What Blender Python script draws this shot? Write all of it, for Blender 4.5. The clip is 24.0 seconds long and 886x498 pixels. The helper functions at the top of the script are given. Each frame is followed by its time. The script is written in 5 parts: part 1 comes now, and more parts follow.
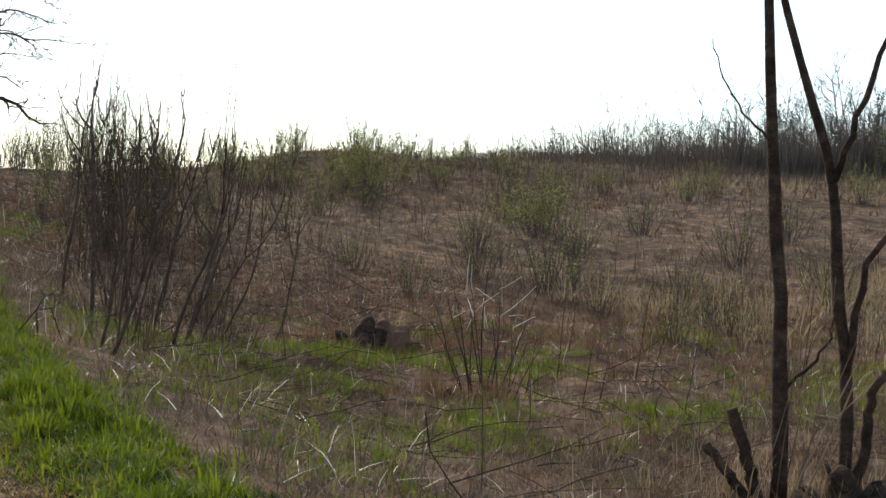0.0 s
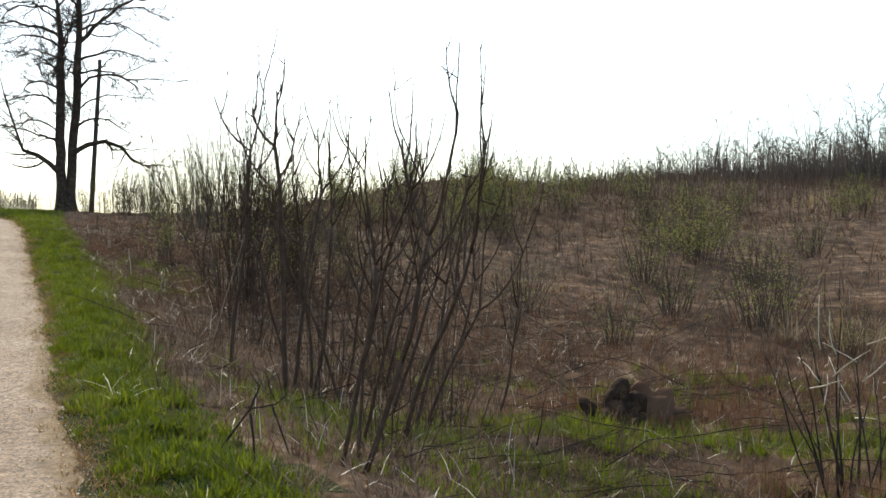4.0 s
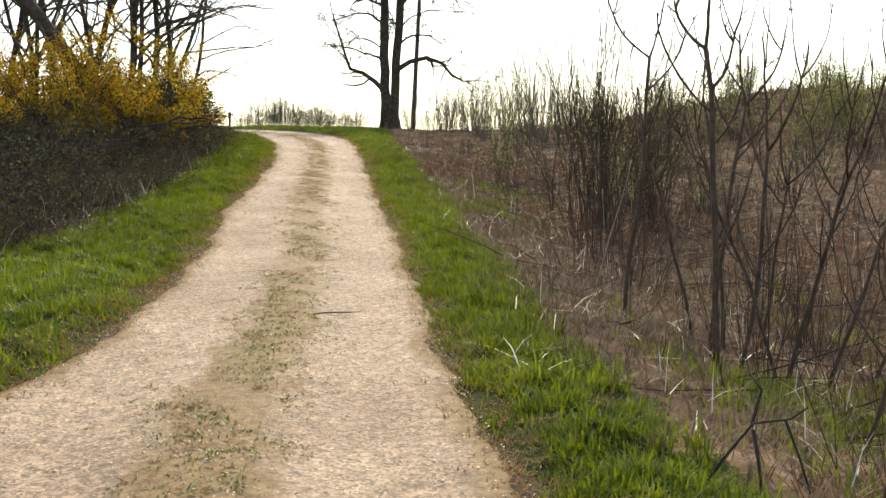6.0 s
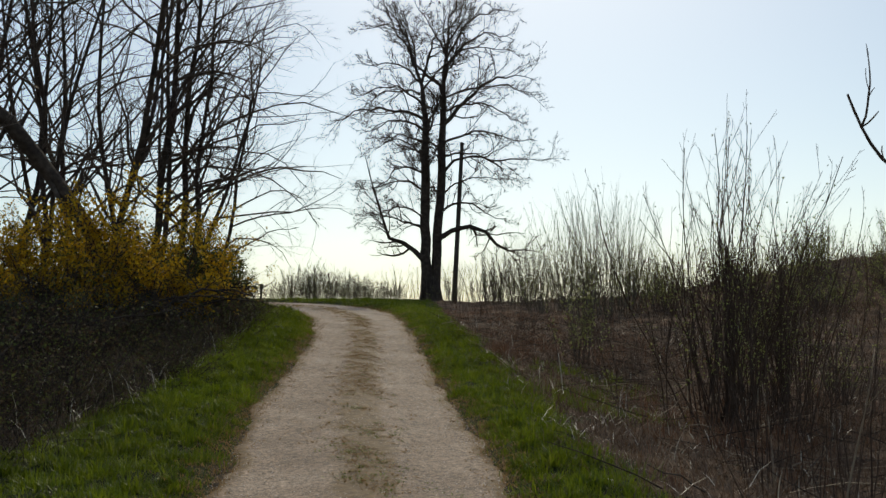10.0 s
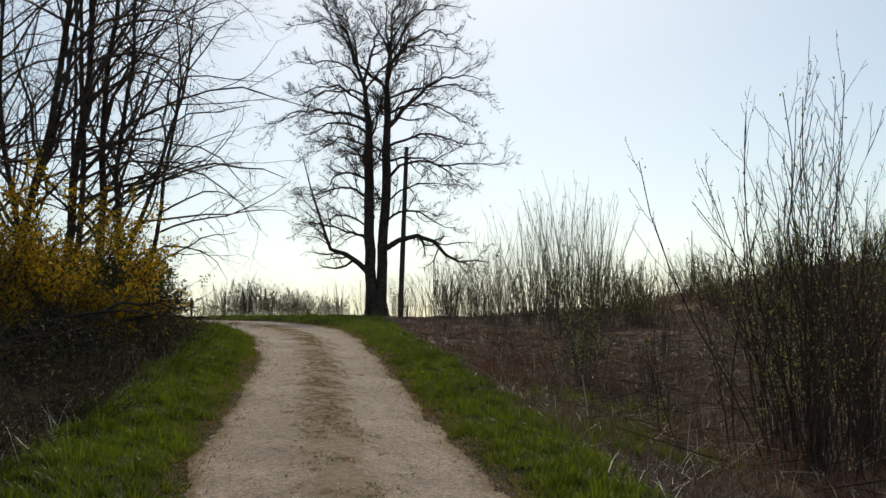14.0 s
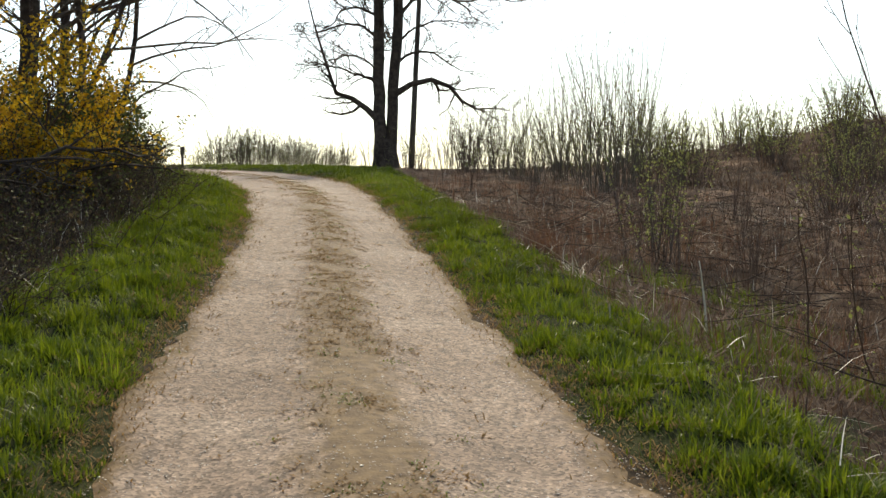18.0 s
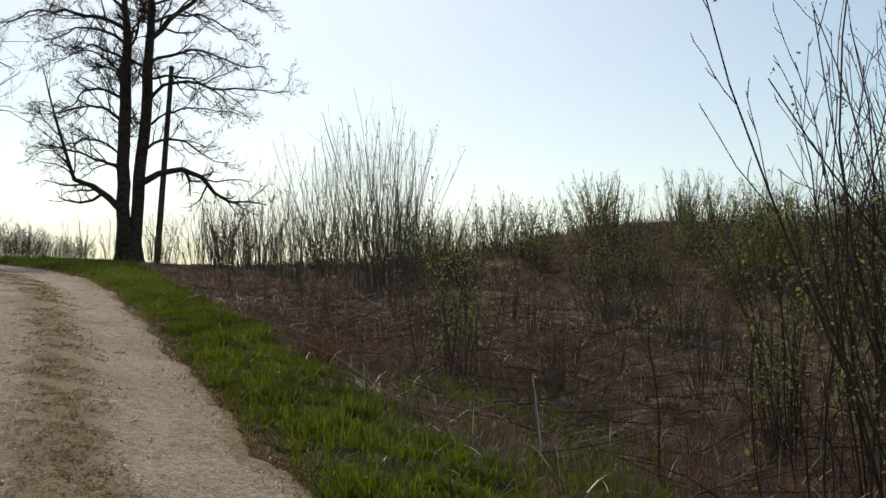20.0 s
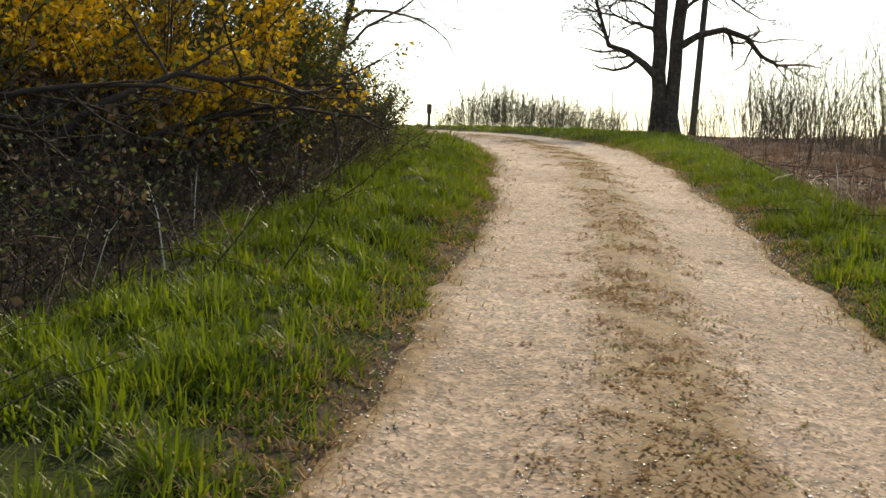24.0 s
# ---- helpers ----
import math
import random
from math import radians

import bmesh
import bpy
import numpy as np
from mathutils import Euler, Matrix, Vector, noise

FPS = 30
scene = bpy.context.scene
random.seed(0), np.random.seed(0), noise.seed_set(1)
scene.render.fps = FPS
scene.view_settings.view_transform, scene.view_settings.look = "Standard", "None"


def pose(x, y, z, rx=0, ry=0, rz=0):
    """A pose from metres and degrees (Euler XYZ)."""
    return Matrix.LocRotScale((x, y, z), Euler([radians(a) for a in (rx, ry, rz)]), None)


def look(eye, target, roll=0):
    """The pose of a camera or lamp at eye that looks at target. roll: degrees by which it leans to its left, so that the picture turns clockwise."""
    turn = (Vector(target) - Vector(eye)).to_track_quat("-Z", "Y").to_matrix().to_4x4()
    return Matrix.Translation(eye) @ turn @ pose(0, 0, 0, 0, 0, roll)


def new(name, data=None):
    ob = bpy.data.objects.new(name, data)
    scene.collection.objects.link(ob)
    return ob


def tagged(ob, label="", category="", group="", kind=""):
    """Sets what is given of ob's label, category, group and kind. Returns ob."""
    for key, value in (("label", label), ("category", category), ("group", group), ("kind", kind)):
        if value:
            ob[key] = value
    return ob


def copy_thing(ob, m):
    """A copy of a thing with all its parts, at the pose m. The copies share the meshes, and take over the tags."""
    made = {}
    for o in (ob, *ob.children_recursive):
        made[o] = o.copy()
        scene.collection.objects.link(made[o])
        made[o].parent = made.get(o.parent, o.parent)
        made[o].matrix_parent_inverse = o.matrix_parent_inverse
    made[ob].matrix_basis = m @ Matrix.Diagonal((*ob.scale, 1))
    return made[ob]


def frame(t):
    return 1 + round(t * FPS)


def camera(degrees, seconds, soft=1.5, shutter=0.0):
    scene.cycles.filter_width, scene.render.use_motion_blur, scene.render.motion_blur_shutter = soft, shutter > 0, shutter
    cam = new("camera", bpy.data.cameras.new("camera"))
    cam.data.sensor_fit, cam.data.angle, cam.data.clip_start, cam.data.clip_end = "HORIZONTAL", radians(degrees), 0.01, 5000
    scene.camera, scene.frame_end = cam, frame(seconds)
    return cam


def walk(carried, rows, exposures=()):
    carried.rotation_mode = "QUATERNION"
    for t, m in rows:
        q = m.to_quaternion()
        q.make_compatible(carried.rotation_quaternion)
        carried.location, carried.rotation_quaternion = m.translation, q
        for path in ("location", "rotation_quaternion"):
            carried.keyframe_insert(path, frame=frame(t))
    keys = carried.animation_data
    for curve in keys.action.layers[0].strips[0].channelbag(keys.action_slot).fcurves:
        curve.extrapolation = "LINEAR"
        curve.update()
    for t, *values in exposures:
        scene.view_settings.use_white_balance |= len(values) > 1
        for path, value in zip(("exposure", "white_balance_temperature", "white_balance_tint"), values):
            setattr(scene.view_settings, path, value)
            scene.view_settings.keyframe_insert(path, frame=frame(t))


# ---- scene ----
cam = camera(46.0, 24.0, soft=1.5, shutter=0.04)
PATH = [
    (0, (-0.140, -3.369, 1.382), (2.102, -0.057, 1.329), 1.89),
    (0.5, (-0.104, -2.941, 1.380), (2.589, 0.014, 1.273), -2.05),
    (1, (-0.047, -2.510, 1.388), (3.038, 0.029, 1.188), -3.07),
    (1.5, (0.017, -2.056, 1.402), (3.391, 0.083, 1.205), -1.29),
    (3.5, (0.029, 0.006, 1.425), (2.535, 3.123, 1.518), -2.47),
    (3.8, (0.039, 0.293, 1.430), (2.272, 3.610, 1.537), -3.39),
    (4, (0.034, 0.493, 1.446), (2.005, 3.973, 1.505), -0.32),
    (4.5, (-0.006, 1.022, 1.482), (1.585, 4.690, 1.368), 0.87),
    (5, (-0.032, 1.567, 1.531), (1.386, 5.298, 1.270), -1.26),
    (5.5, (-0.047, 2.118, 1.578), (0.807, 6.018, 1.330), 0.92),
    (6, (-0.127, 2.648, 1.608), (0.779, 6.536, 1.343), -0.10),
    (6.5, (-0.190, 3.117, 1.624), (0.793, 6.992, 1.492), -0.88),
    (7, (-0.230, 3.576, 1.688), (0.802, 7.440, 1.759), 0.09),
    (7.5, (-0.280, 3.985, 1.729), (0.930, 7.773, 2.160), -3.59),
    (8, (-0.233, 4.413, 1.763), (0.851, 8.237, 2.210), -0.88),
    (8.5, (-0.175, 4.895, 1.781), (0.928, 8.718, 2.192), -0.87),
    (9, (-0.114, 5.355, 1.758), (1.025, 9.152, 2.289), -0.63),
    (9.5, (-0.050, 5.774, 1.756), (0.719, 9.666, 2.268), 1.17),
    (10, (-0.071, 6.191, 1.799), (0.729, 10.090, 2.189), -0.22),
    (10.5, (-0.045, 6.571, 1.802), (0.644, 10.489, 2.223), -0.80),
    (11, (-0.036, 6.980, 1.792), (0.748, 10.875, 2.256), 0.34),
    (11.5, (-0.028, 7.413, 1.829), (1.057, 11.228, 2.348), -0.15),
    (13.5, (-0.059, 9.182, 1.871), (0.868, 13.033, 2.427), -0.40),
    (14, (-0.077, 9.626, 1.899), (0.984, 13.456, 2.349), -1.24),
    (14.5, (-0.046, 10.091, 1.937), (0.893, 13.957, 2.353), -0.09),
    (15, (0.008, 10.565, 1.945), (0.962, 14.446, 2.109), -2.23),
    (15.5, (0.123, 10.997, 1.951), (1.184, 14.853, 1.997), -1.96),
    (16, (0.244, 11.411, 1.983), (1.284, 15.274, 1.972), -0.27),
    (16.5, (0.283, 11.855, 2.035), (1.505, 15.663, 1.957), -0.59),
    (17, (0.362, 12.295, 2.086), (1.426, 16.150, 2.006), 2.83),
    (17.5, (0.374, 12.769, 2.105), (1.427, 16.626, 1.990), 0.10),
    (18, (0.442, 13.229, 2.127), (1.489, 17.088, 2.009), -0.30),
    (18.5, (0.536, 13.719, 2.173), (1.855, 17.495, 2.216), 1.05),
    (20.5, (0.835, 15.474, 2.169), (2.801, 18.947, 2.441), -0.42),
    (21, (0.917, 16.001, 2.197), (2.419, 19.702, 2.417), 1.28),
    (21.5, (0.946, 16.510, 2.203), (2.420, 20.227, 2.306), 1.17),
    (22, (1.000, 17.000, 2.246), (2.078, 20.851, 2.199), 3.16),
    (22.5, (1.009, 17.468, 2.259), (2.106, 21.313, 2.132), 2.29),
    (23, (1.048, 17.911, 2.262), (2.036, 21.784, 2.110), 1.09),
    (23.5, (1.032, 18.330, 2.264), (1.433, 22.306, 2.082), 4.06),
    (24, (1.013, 18.719, 2.280), (1.105, 22.710, 2.029), 1.64),
]
EXPOSURES = (
    (0, 0.68, 6650, 4), (0.5, 1.2, 7000, 5), (1.0, 1.7, 7300, 5), (1.5, 1.75, 7300, 5), (3.5, 0.35, 6700, 4), (4.0, 0.6, 6850, 4), (4.5, 1.2, 7300, 5), (5.0, 1.4, 7550, 5), (6.0, 1.08, 7450, 5), (6.5, 0.98, 7300, 5),
    (7.0, 0.48, 7000, 5), (7.5, -0.4, 6750, 3), (8.0, -0.78, 6680, 2), (9.0, -0.7, 6680, 2), (10.0, -0.52, 6720, 3), (11.5, -0.54, 6720, 3), (14.0, -0.48, 6800, 4), (14.7, -0.1, 6800, 5), (15.2, 0.32, 6950, 5),
    (17.0, 0.5, 7100, 5), (18.5, 0.36, 7050, 5), (20.5, -0.48, 6800, 4), (21.0, -0.34, 6800, 4), (22.0, 0.32, 7000, 5), (23.0, 0.54, 7250, 5), (24.0, 0.68, 7600, 5))
walk(cam, [(t, look(eye, target, roll)) for t, eye, target, roll in PATH], EXPOSURES)

# ---------------------------------------------------------------- light
SUN_AZ, SUN_EL = radians(-15.0), radians(43.0)      # the sun stands ahead, a little to the right of the track
sun_dir = Vector((-math.sin(SUN_AZ) * math.cos(SUN_EL), math.cos(SUN_AZ) * math.cos(SUN_EL), math.sin(SUN_EL)))
world = bpy.data.worlds.new("sky")
scene.world = world
world.use_nodes = True
wn = world.node_tree
wn.nodes.clear()
sky = wn.nodes.new("ShaderNodeTexSky")
sky.sky_type, sky.sun_disc = "NISHITA", False
sky.sun_elevation, sky.sun_rotation = SUN_EL, -SUN_AZ
sky.air_density, sky.dust_density, sky.ozone_density = 1.0, 1.1, 0.4
wbg = wn.nodes.new("ShaderNodeBackground")
wbg.inputs["Strength"].default_value = 0.15
wout = wn.nodes.new("ShaderNodeOutputWorld")
wn.links.new(sky.outputs[0], wbg.inputs[0])
wn.links.new(wbg.outputs[0], wout.inputs[0])
sun_data = bpy.data.lights.new("sun", "SUN")
sun_data.energy, sun_data.angle, sun_data.color = 2.3, radians(0.6), (1.0, 0.89, 0.72)
sun = new("sun", sun_data)
sun.matrix_world = look(sun_dir * 100, (0, 0, 0))

# ---------------------------------------------------------------- materials
def mat(name, colours, rough=0.8, scale=6.0, detail=5.0, bump=0.0, bump_scale=30.0, spec=0.3, trans=0.0,
        island=0.0, second=None, metal=0.0):
    """Noise through a colour ramp at one scale, a second noise on value, relief, and a light passing through thin leaves."""
    m = bpy.data.materials.new(name)
    m.use_nodes = True
    nt = m.node_tree
    n, l = nt.nodes, nt.links
    b = n["Principled BSDF"]
    b.inputs["Roughness"].default_value = rough
    b.inputs["Metallic"].default_value = metal
    b.inputs["Specular IOR Level"].default_value = spec
    co = n.new("ShaderNodeTexCoord")
    tex = n.new("ShaderNodeTexNoise")
    tex.inputs["Scale"].default_value, tex.inputs["Detail"].default_value = scale, detail
    tex.inputs["Roughness"].default_value = 0.62
    l.new(co.outputs["Object"], tex.inputs["Vector"])
    ramp = n.new("ShaderNodeValToRGB")
    ramp.color_ramp.elements[0].position, ramp.color_ramp.elements[1].position = 0.28, 0.72
    while len(ramp.color_ramp.elements) < len(colours):
        ramp.color_ramp.elements.new(0.5)
    for k, (e, c) in enumerate(zip(ramp.color_ramp.elements, colours)):
        e.position = 0.28 + 0.44 * k / max(1, len(colours) - 1)
        e.color = (*c, 1)
    fac = tex.outputs["Fac"]
    if island:
        geo = n.new("ShaderNodeNewGeometry")
        mix = n.new("ShaderNodeMix")
        mix.inputs[0].default_value = island
        l.new(tex.outputs["Fac"], mix.inputs[2])
        sp = n.new("ShaderNodeMapRange")
        sp.inputs["To Min"].default_value, sp.inputs["To Max"].default_value = 0.25, 0.75
        l.new(geo.outputs["Random Per Island"], sp.inputs["Value"])
        l.new(sp.outputs[0], mix.inputs[3])
        fac = mix.outputs[0]
    l.new(fac, ramp.inputs[0])
    col = ramp.outputs[0]
    if second:
        sc, lo, hi = second
        t2 = n.new("ShaderNodeTexNoise")
        t2.inputs["Scale"].default_value, t2.inputs["Detail"].default_value = sc, 3.0
        l.new(co.outputs["Object"], t2.inputs["Vector"])
        mr = n.new("ShaderNodeMapRange")
        mr.inputs["From Min"].default_value, mr.inputs["From Max"].default_value = 0.3, 0.7
        mr.inputs["To Min"].default_value, mr.inputs["To Max"].default_value = lo, hi
        l.new(t2.outputs["Fac"], mr.inputs["Value"])
        mul = n.new("ShaderNodeVectorMath")
        mul.operation = "SCALE"
        l.new(col, mul.inputs[0])
        l.new(mr.outputs[0], mul.inputs["Scale"])
        col = mul.outputs[0]
    l.new(col, b.inputs["Base Color"])
    if bump:
        t3 = n.new("ShaderNodeTexNoise")
        t3.inputs["Scale"].default_value, t3.inputs["Detail"].default_value = bump_scale, 4.0
        l.new(co.outputs["Object"], t3.inputs["Vector"])
        bp = n.new("ShaderNodeBump")
        bp.inputs["Strength"].default_value, bp.inputs["Distance"].default_value = bump, 0.02
        l.new(t3.outputs["Fac"], bp.inputs["Height"])
        l.new(bp.outputs[0], b.inputs["Normal"])
    if trans:
        tr = n.new("ShaderNodeBsdfTranslucent")
        l.new(col, tr.inputs["Color"])
        mx = n.new("ShaderNodeMixShader")
        mx.inputs[0].default_value = trans
        l.new(b.outputs[0], mx.inputs[1])
        l.new(tr.outputs[0], mx.inputs[2])
        l.new(mx.outputs[0], n["Material Output"].inputs["Surface"])
    return m


M_FIELD = mat("dry_thatch_ground", [(0.016, 0.010, 0.007), (0.06, 0.036, 0.023), (0.13, 0.078, 0.048), (0.27, 0.195, 0.13)], 0.95, 2.2, 9, 1.0, 14, 0.1,
              second=(0.45, 0.45, 1.45))
M_VERGE = mat("verge_soil", [(0.018, 0.02, 0.007), (0.032, 0.038, 0.011), (0.065, 0.062, 0.022)], 0.95, 3.5, 8, 0.8, 30, 0.1)
M_LITTER = mat("leaf_litter", [(0.035, 0.025, 0.016), (0.07, 0.05, 0.03), (0.12, 0.085, 0.05)], 0.95, 4.0, 9, 1.0, 18, 0.1)
M_GRASS = mat("green_grass", [(0.05, 0.07, 0.005), (0.112, 0.152, 0.008), (0.19, 0.232, 0.014), (0.275, 0.28, 0.045)], 0.45, 3.2, 5, trans=0.5, island=0.4, spec=0.35, second=(0.5, 0.75, 1.2))
M_DRYGRASS = mat("dry_grass", [(0.04, 0.022, 0.014), (0.11, 0.062, 0.038), (0.20, 0.125, 0.077), (0.36, 0.27, 0.18)], 0.7, 0.9, 6, trans=0.25, island=0.4, spec=0.3)
M_RUST = mat("rust_grass", [(0.11, 0.05, 0.027), (0.2, 0.098, 0.054), (0.3, 0.175, 0.105)], 0.7, 1.5, 3, trans=0.3, island=0.6)
M_DARKSTEM = mat("dark_stem", [(0.022, 0.015, 0.012), (0.045, 0.032, 0.025), (0.085, 0.06, 0.045)], 0.8, 9, 5, 0.5, 60, 0.15, island=0.3)
M_CANE = mat("tan_cane", [(0.15, 0.095, 0.052), (0.25, 0.17, 0.1), (0.38, 0.28, 0.18)], 0.55, 4, 3, island=0.5, spec=0.4)
M_TAN = mat("tan_grass", [(0.17, 0.11, 0.055), (0.31, 0.215, 0.11), (0.44, 0.33, 0.18), (0.55, 0.44, 0.27)], 0.7, 0.5, 4, trans=0.3, island=0.45, spec=0.3)
M_STRAW = mat("pale_straw", [(0.42, 0.36, 0.26), (0.6, 0.53, 0.41), (0.75, 0.69, 0.57)], 0.5, 3, 3, trans=0.15, island=0.7, spec=0.5)
M_STALK = mat("dead_stalk", [(0.07, 0.04, 0.028), (0.14, 0.085, 0.058), (0.24, 0.16, 0.10)], 0.75, 3, 3, island=0.7)
M_BARK = mat("grey_brown_bark", [(0.032, 0.021, 0.015), (0.075, 0.051, 0.037), (0.135, 0.10, 0.075)], 0.85, 7, 8, 0.9, 40, 0.25, second=(1.5, 0.7, 1.2))
M_BROWNBARK = mat("red_brown_bark", [(0.026, 0.015, 0.01), (0.062, 0.036, 0.024), (0.12, 0.076, 0.052)], 0.9, 11, 8, 1.0, 45, 0.12, second=(2.5, 0.6, 1.35))
M_TWIG = mat("bare_twig", [(0.055, 0.035, 0.026), (0.10, 0.068, 0.05), (0.16, 0.115, 0.085)], 0.7, 5, 4, island=0.5, spec=0.3)
M_PALETWIG = mat("pale_twig", [(0.07, 0.05, 0.034), (0.125, 0.095, 0.062), (0.21, 0.165, 0.11)], 0.6, 5, 4, island=0.5, spec=0.35)
M_STEM = mat("shrub_stem", [(0.042, 0.025, 0.018), (0.085, 0.053, 0.037), (0.16, 0.105, 0.072)], 0.8, 9, 5, 0.5, 60, 0.15, island=0.3)
M_BUD = mat("green_buds", [(0.19, 0.21, 0.055), (0.3, 0.31, 0.085), (0.42, 0.41, 0.14)], 0.6, 2, 2, trans=0.45, island=0.7)
M_YELLOW = mat("yellow_blossom", [(0.4, 0.2, 0.01), (0.62, 0.36, 0.015), (0.78, 0.54, 0.035)], 0.6, 2.5, 3, trans=0.5, island=0.7)
M_LEAF = mat("olive_leaf", [(0.06, 0.072, 0.02), (0.10, 0.115, 0.03), (0.17, 0.175, 0.05)], 0.6, 2.0, 3, trans=0.35, island=0.7)
M_POLE = mat("weathered_pole", [(0.05, 0.038, 0.03), (0.10, 0.08, 0.062), (0.15, 0.125, 0.1)], 0.85, 6, 6, 0.6, 30)
M_BURNT = mat("dark_rotten_wood", [(0.02, 0.013, 0.009), (0.055, 0.034, 0.023), (0.13, 0.08, 0.047)], 0.9, 9, 7, 1.0, 35, 0.15)
M_PINE = mat("pine_needles", [(0.05, 0.066, 0.036), (0.085, 0.11, 0.06), (0.13, 0.16, 0.09)], 0.7, 2, 3, trans=0.2, island=0.6)
M_FAR = mat("distant_bare_wood", [(0.09, 0.074, 0.067), (0.135, 0.114, 0.103), (0.2, 0.172, 0.155)], 0.9, 0.5, 3, island=0.6, spec=0.1, trans=0.4)
M_FARGREEN = mat("young_leaf_crown", [(0.15, 0.165, 0.07), (0.22, 0.235, 0.1), (0.3, 0.31, 0.15)], 0.7, 0.6, 3, trans=0.4, island=0.6)
M_STONE = mat("gravel_stone", [(0.13, 0.096, 0.07), (0.27, 0.2, 0.148), (0.43, 0.35, 0.275), (0.7, 0.62, 0.52)], 0.28, 5, 3, island=0.85, spec=0.6)
M_DEADLEAF = mat("dead_leaf", [(0.045, 0.028, 0.015), (0.095, 0.062, 0.032), (0.17, 0.12, 0.065)], 0.8, 3, 3, trans=0.3, island=0.7)
M_LICHEN = mat("weed_leaf", [(0.2, 0.115, 0.045), (0.33, 0.2, 0.08), (0.45, 0.31, 0.15)], 0.8, 3, 3, trans=0.5, island=0.6)


def gravel_material():
    m = bpy.data.materials.new("sandy_gravel")
    m.use_nodes = True
    n, l = m.node_tree.nodes, m.node_tree.links
    b = n["Principled BSDF"]
    b.inputs["Roughness"].default_value = 0.8
    b.inputs["Specular IOR Level"].default_value = 0.35
    co = n.new("ShaderNodeTexCoord")
    big = n.new("ShaderNodeTexNoise")
    big.inputs["Scale"].default_value, big.inputs["Detail"].default_value = 1.1, 6
    vor = n.new("ShaderNodeTexVoronoi")
    vor.inputs["Scale"].default_value = 60
    fine = n.new("ShaderNodeTexNoise")
    fine.inputs["Scale"].default_value, fine.inputs["Detail"].default_value = 14, 9
    for t in (big, vor, fine):
        l.new(co.outputs["Object"], t.inputs["Vector"])
    r1 = n.new("ShaderNodeValToRGB")
    for k, (p, c) in enumerate(((0.25, (0.195, 0.13, 0.084)), (0.5, (0.28, 0.195, 0.132)), (0.75, (0.355, 0.262, 0.186)))):
        e = r1.color_ramp.elements[k] if k < 2 else r1.color_ramp.elements.new(0.5)
        e.position, e.color = p, (*c, 1)
    l.new(big.outputs["Fac"], r1.inputs[0])
    r2 = n.new("ShaderNodeMapRange")
    r2.inputs["To Min"].default_value, r2.inputs["To Max"].default_value = 0.35, 1.7
    bw = n.new("ShaderNodeRGBToBW")
    l.new(vor.outputs["Color"], bw.inputs[0])
    l.new(bw.outputs[0], r2.inputs["Value"])
    r3 = n.new("ShaderNodeMapRange")
    r3.inputs["From Min"].default_value, r3.inputs["From Max"].default_value = 0.3, 0.7
    r3.inputs["To Min"].default_value, r3.inputs["To Max"].default_value = 0.6, 1.3
    l.new(fine.outputs["Fac"], r3.inputs["Value"])
    mm = n.new("ShaderNodeMath")
    mm.operation = "MULTIPLY"
    l.new(r2.outputs[0], mm.inputs[0])
    l.new(r3.outputs[0], mm.inputs[1])
    sc = n.new("ShaderNodeVectorMath")
    sc.operation = "SCALE"
    l.new(r1.outputs[0], sc.inputs[0])
    l.new(mm.outputs[0], sc.inputs["Scale"])
    # brown earth shows through in the middle strip and at the edges
    at = n.new("ShaderNodeAttribute")
    at.attribute_name = "across"
    ab = n.new("ShaderNodeMath")
    ab.operation = "ABSOLUTE"
    l.new(at.outputs["Fac"], ab.inputs[0])
    mid = n.new("ShaderNodeMapRange")
    mid.inputs["From Min"].default_value, mid.inputs["From Max"].default_value = 0.04, 0.46
    mid.inputs["To Min"].default_value, mid.inputs["To Max"].default_value = 0.33, -0.25
    l.new(ab.outputs[0], mid.inputs["Value"])
    rim = n.new("ShaderNodeMapRange")
    rim.inputs["From Min"].default_value, rim.inputs["From Max"].default_value = 0.72, 1.0
    rim.inputs["To Min"].default_value, rim.inputs["To Max"].default_value = 0.0, 0.6
    l.new(ab.outputs[0], rim.inputs["Value"])
    patch = n.new("ShaderNodeTexNoise")
    patch.inputs["Scale"].default_value, patch.inputs["Detail"].default_value, patch.inputs["Roughness"].default_value = 2.4, 10, 0.74
    drawn = n.new("ShaderNodeMapping")
    drawn.inputs["Scale"].default_value = (1.15, 0.4, 1.0)
    l.new(co.outputs["Object"], drawn.inputs["Vector"])
    l.new(drawn.outputs[0], patch.inputs["Vector"])
    s1 = n.new("ShaderNodeMath")
    l.new(mid.outputs[0], s1.inputs[0])
    l.new(rim.outputs[0], s1.inputs[1])
    s2 = n.new("ShaderNodeMath")
    l.new(s1.outputs[0], s2.inputs[0])
    l.new(patch.outputs["Fac"], s2.inputs[1])
    cut = n.new("ShaderNodeMapRange")
    cut.inputs["From Min"].default_value, cut.inputs["From Max"].default_value = 0.5, 0.68
    l.new(s2.outputs[0], cut.inputs["Value"])
    earth = n.new("ShaderNodeMix")
    earth.data_type = "RGBA"
    er = n.new("ShaderNodeValToRGB")
    er.color_ramp.elements[0].color, er.color_ramp.elements[1].color = (0.10, 0.056, 0.02, 1), (0.25, 0.158, 0.07, 1)
    er.color_ramp.elements[0].position, er.color_ramp.elements[1].position = 0.3, 0.7
    l.new(fine.outputs["Fac"], er.inputs[0])
    l.new(cut.outputs[0], earth.inputs["Factor"])
    l.new(sc.outputs[0], earth.inputs["A"])
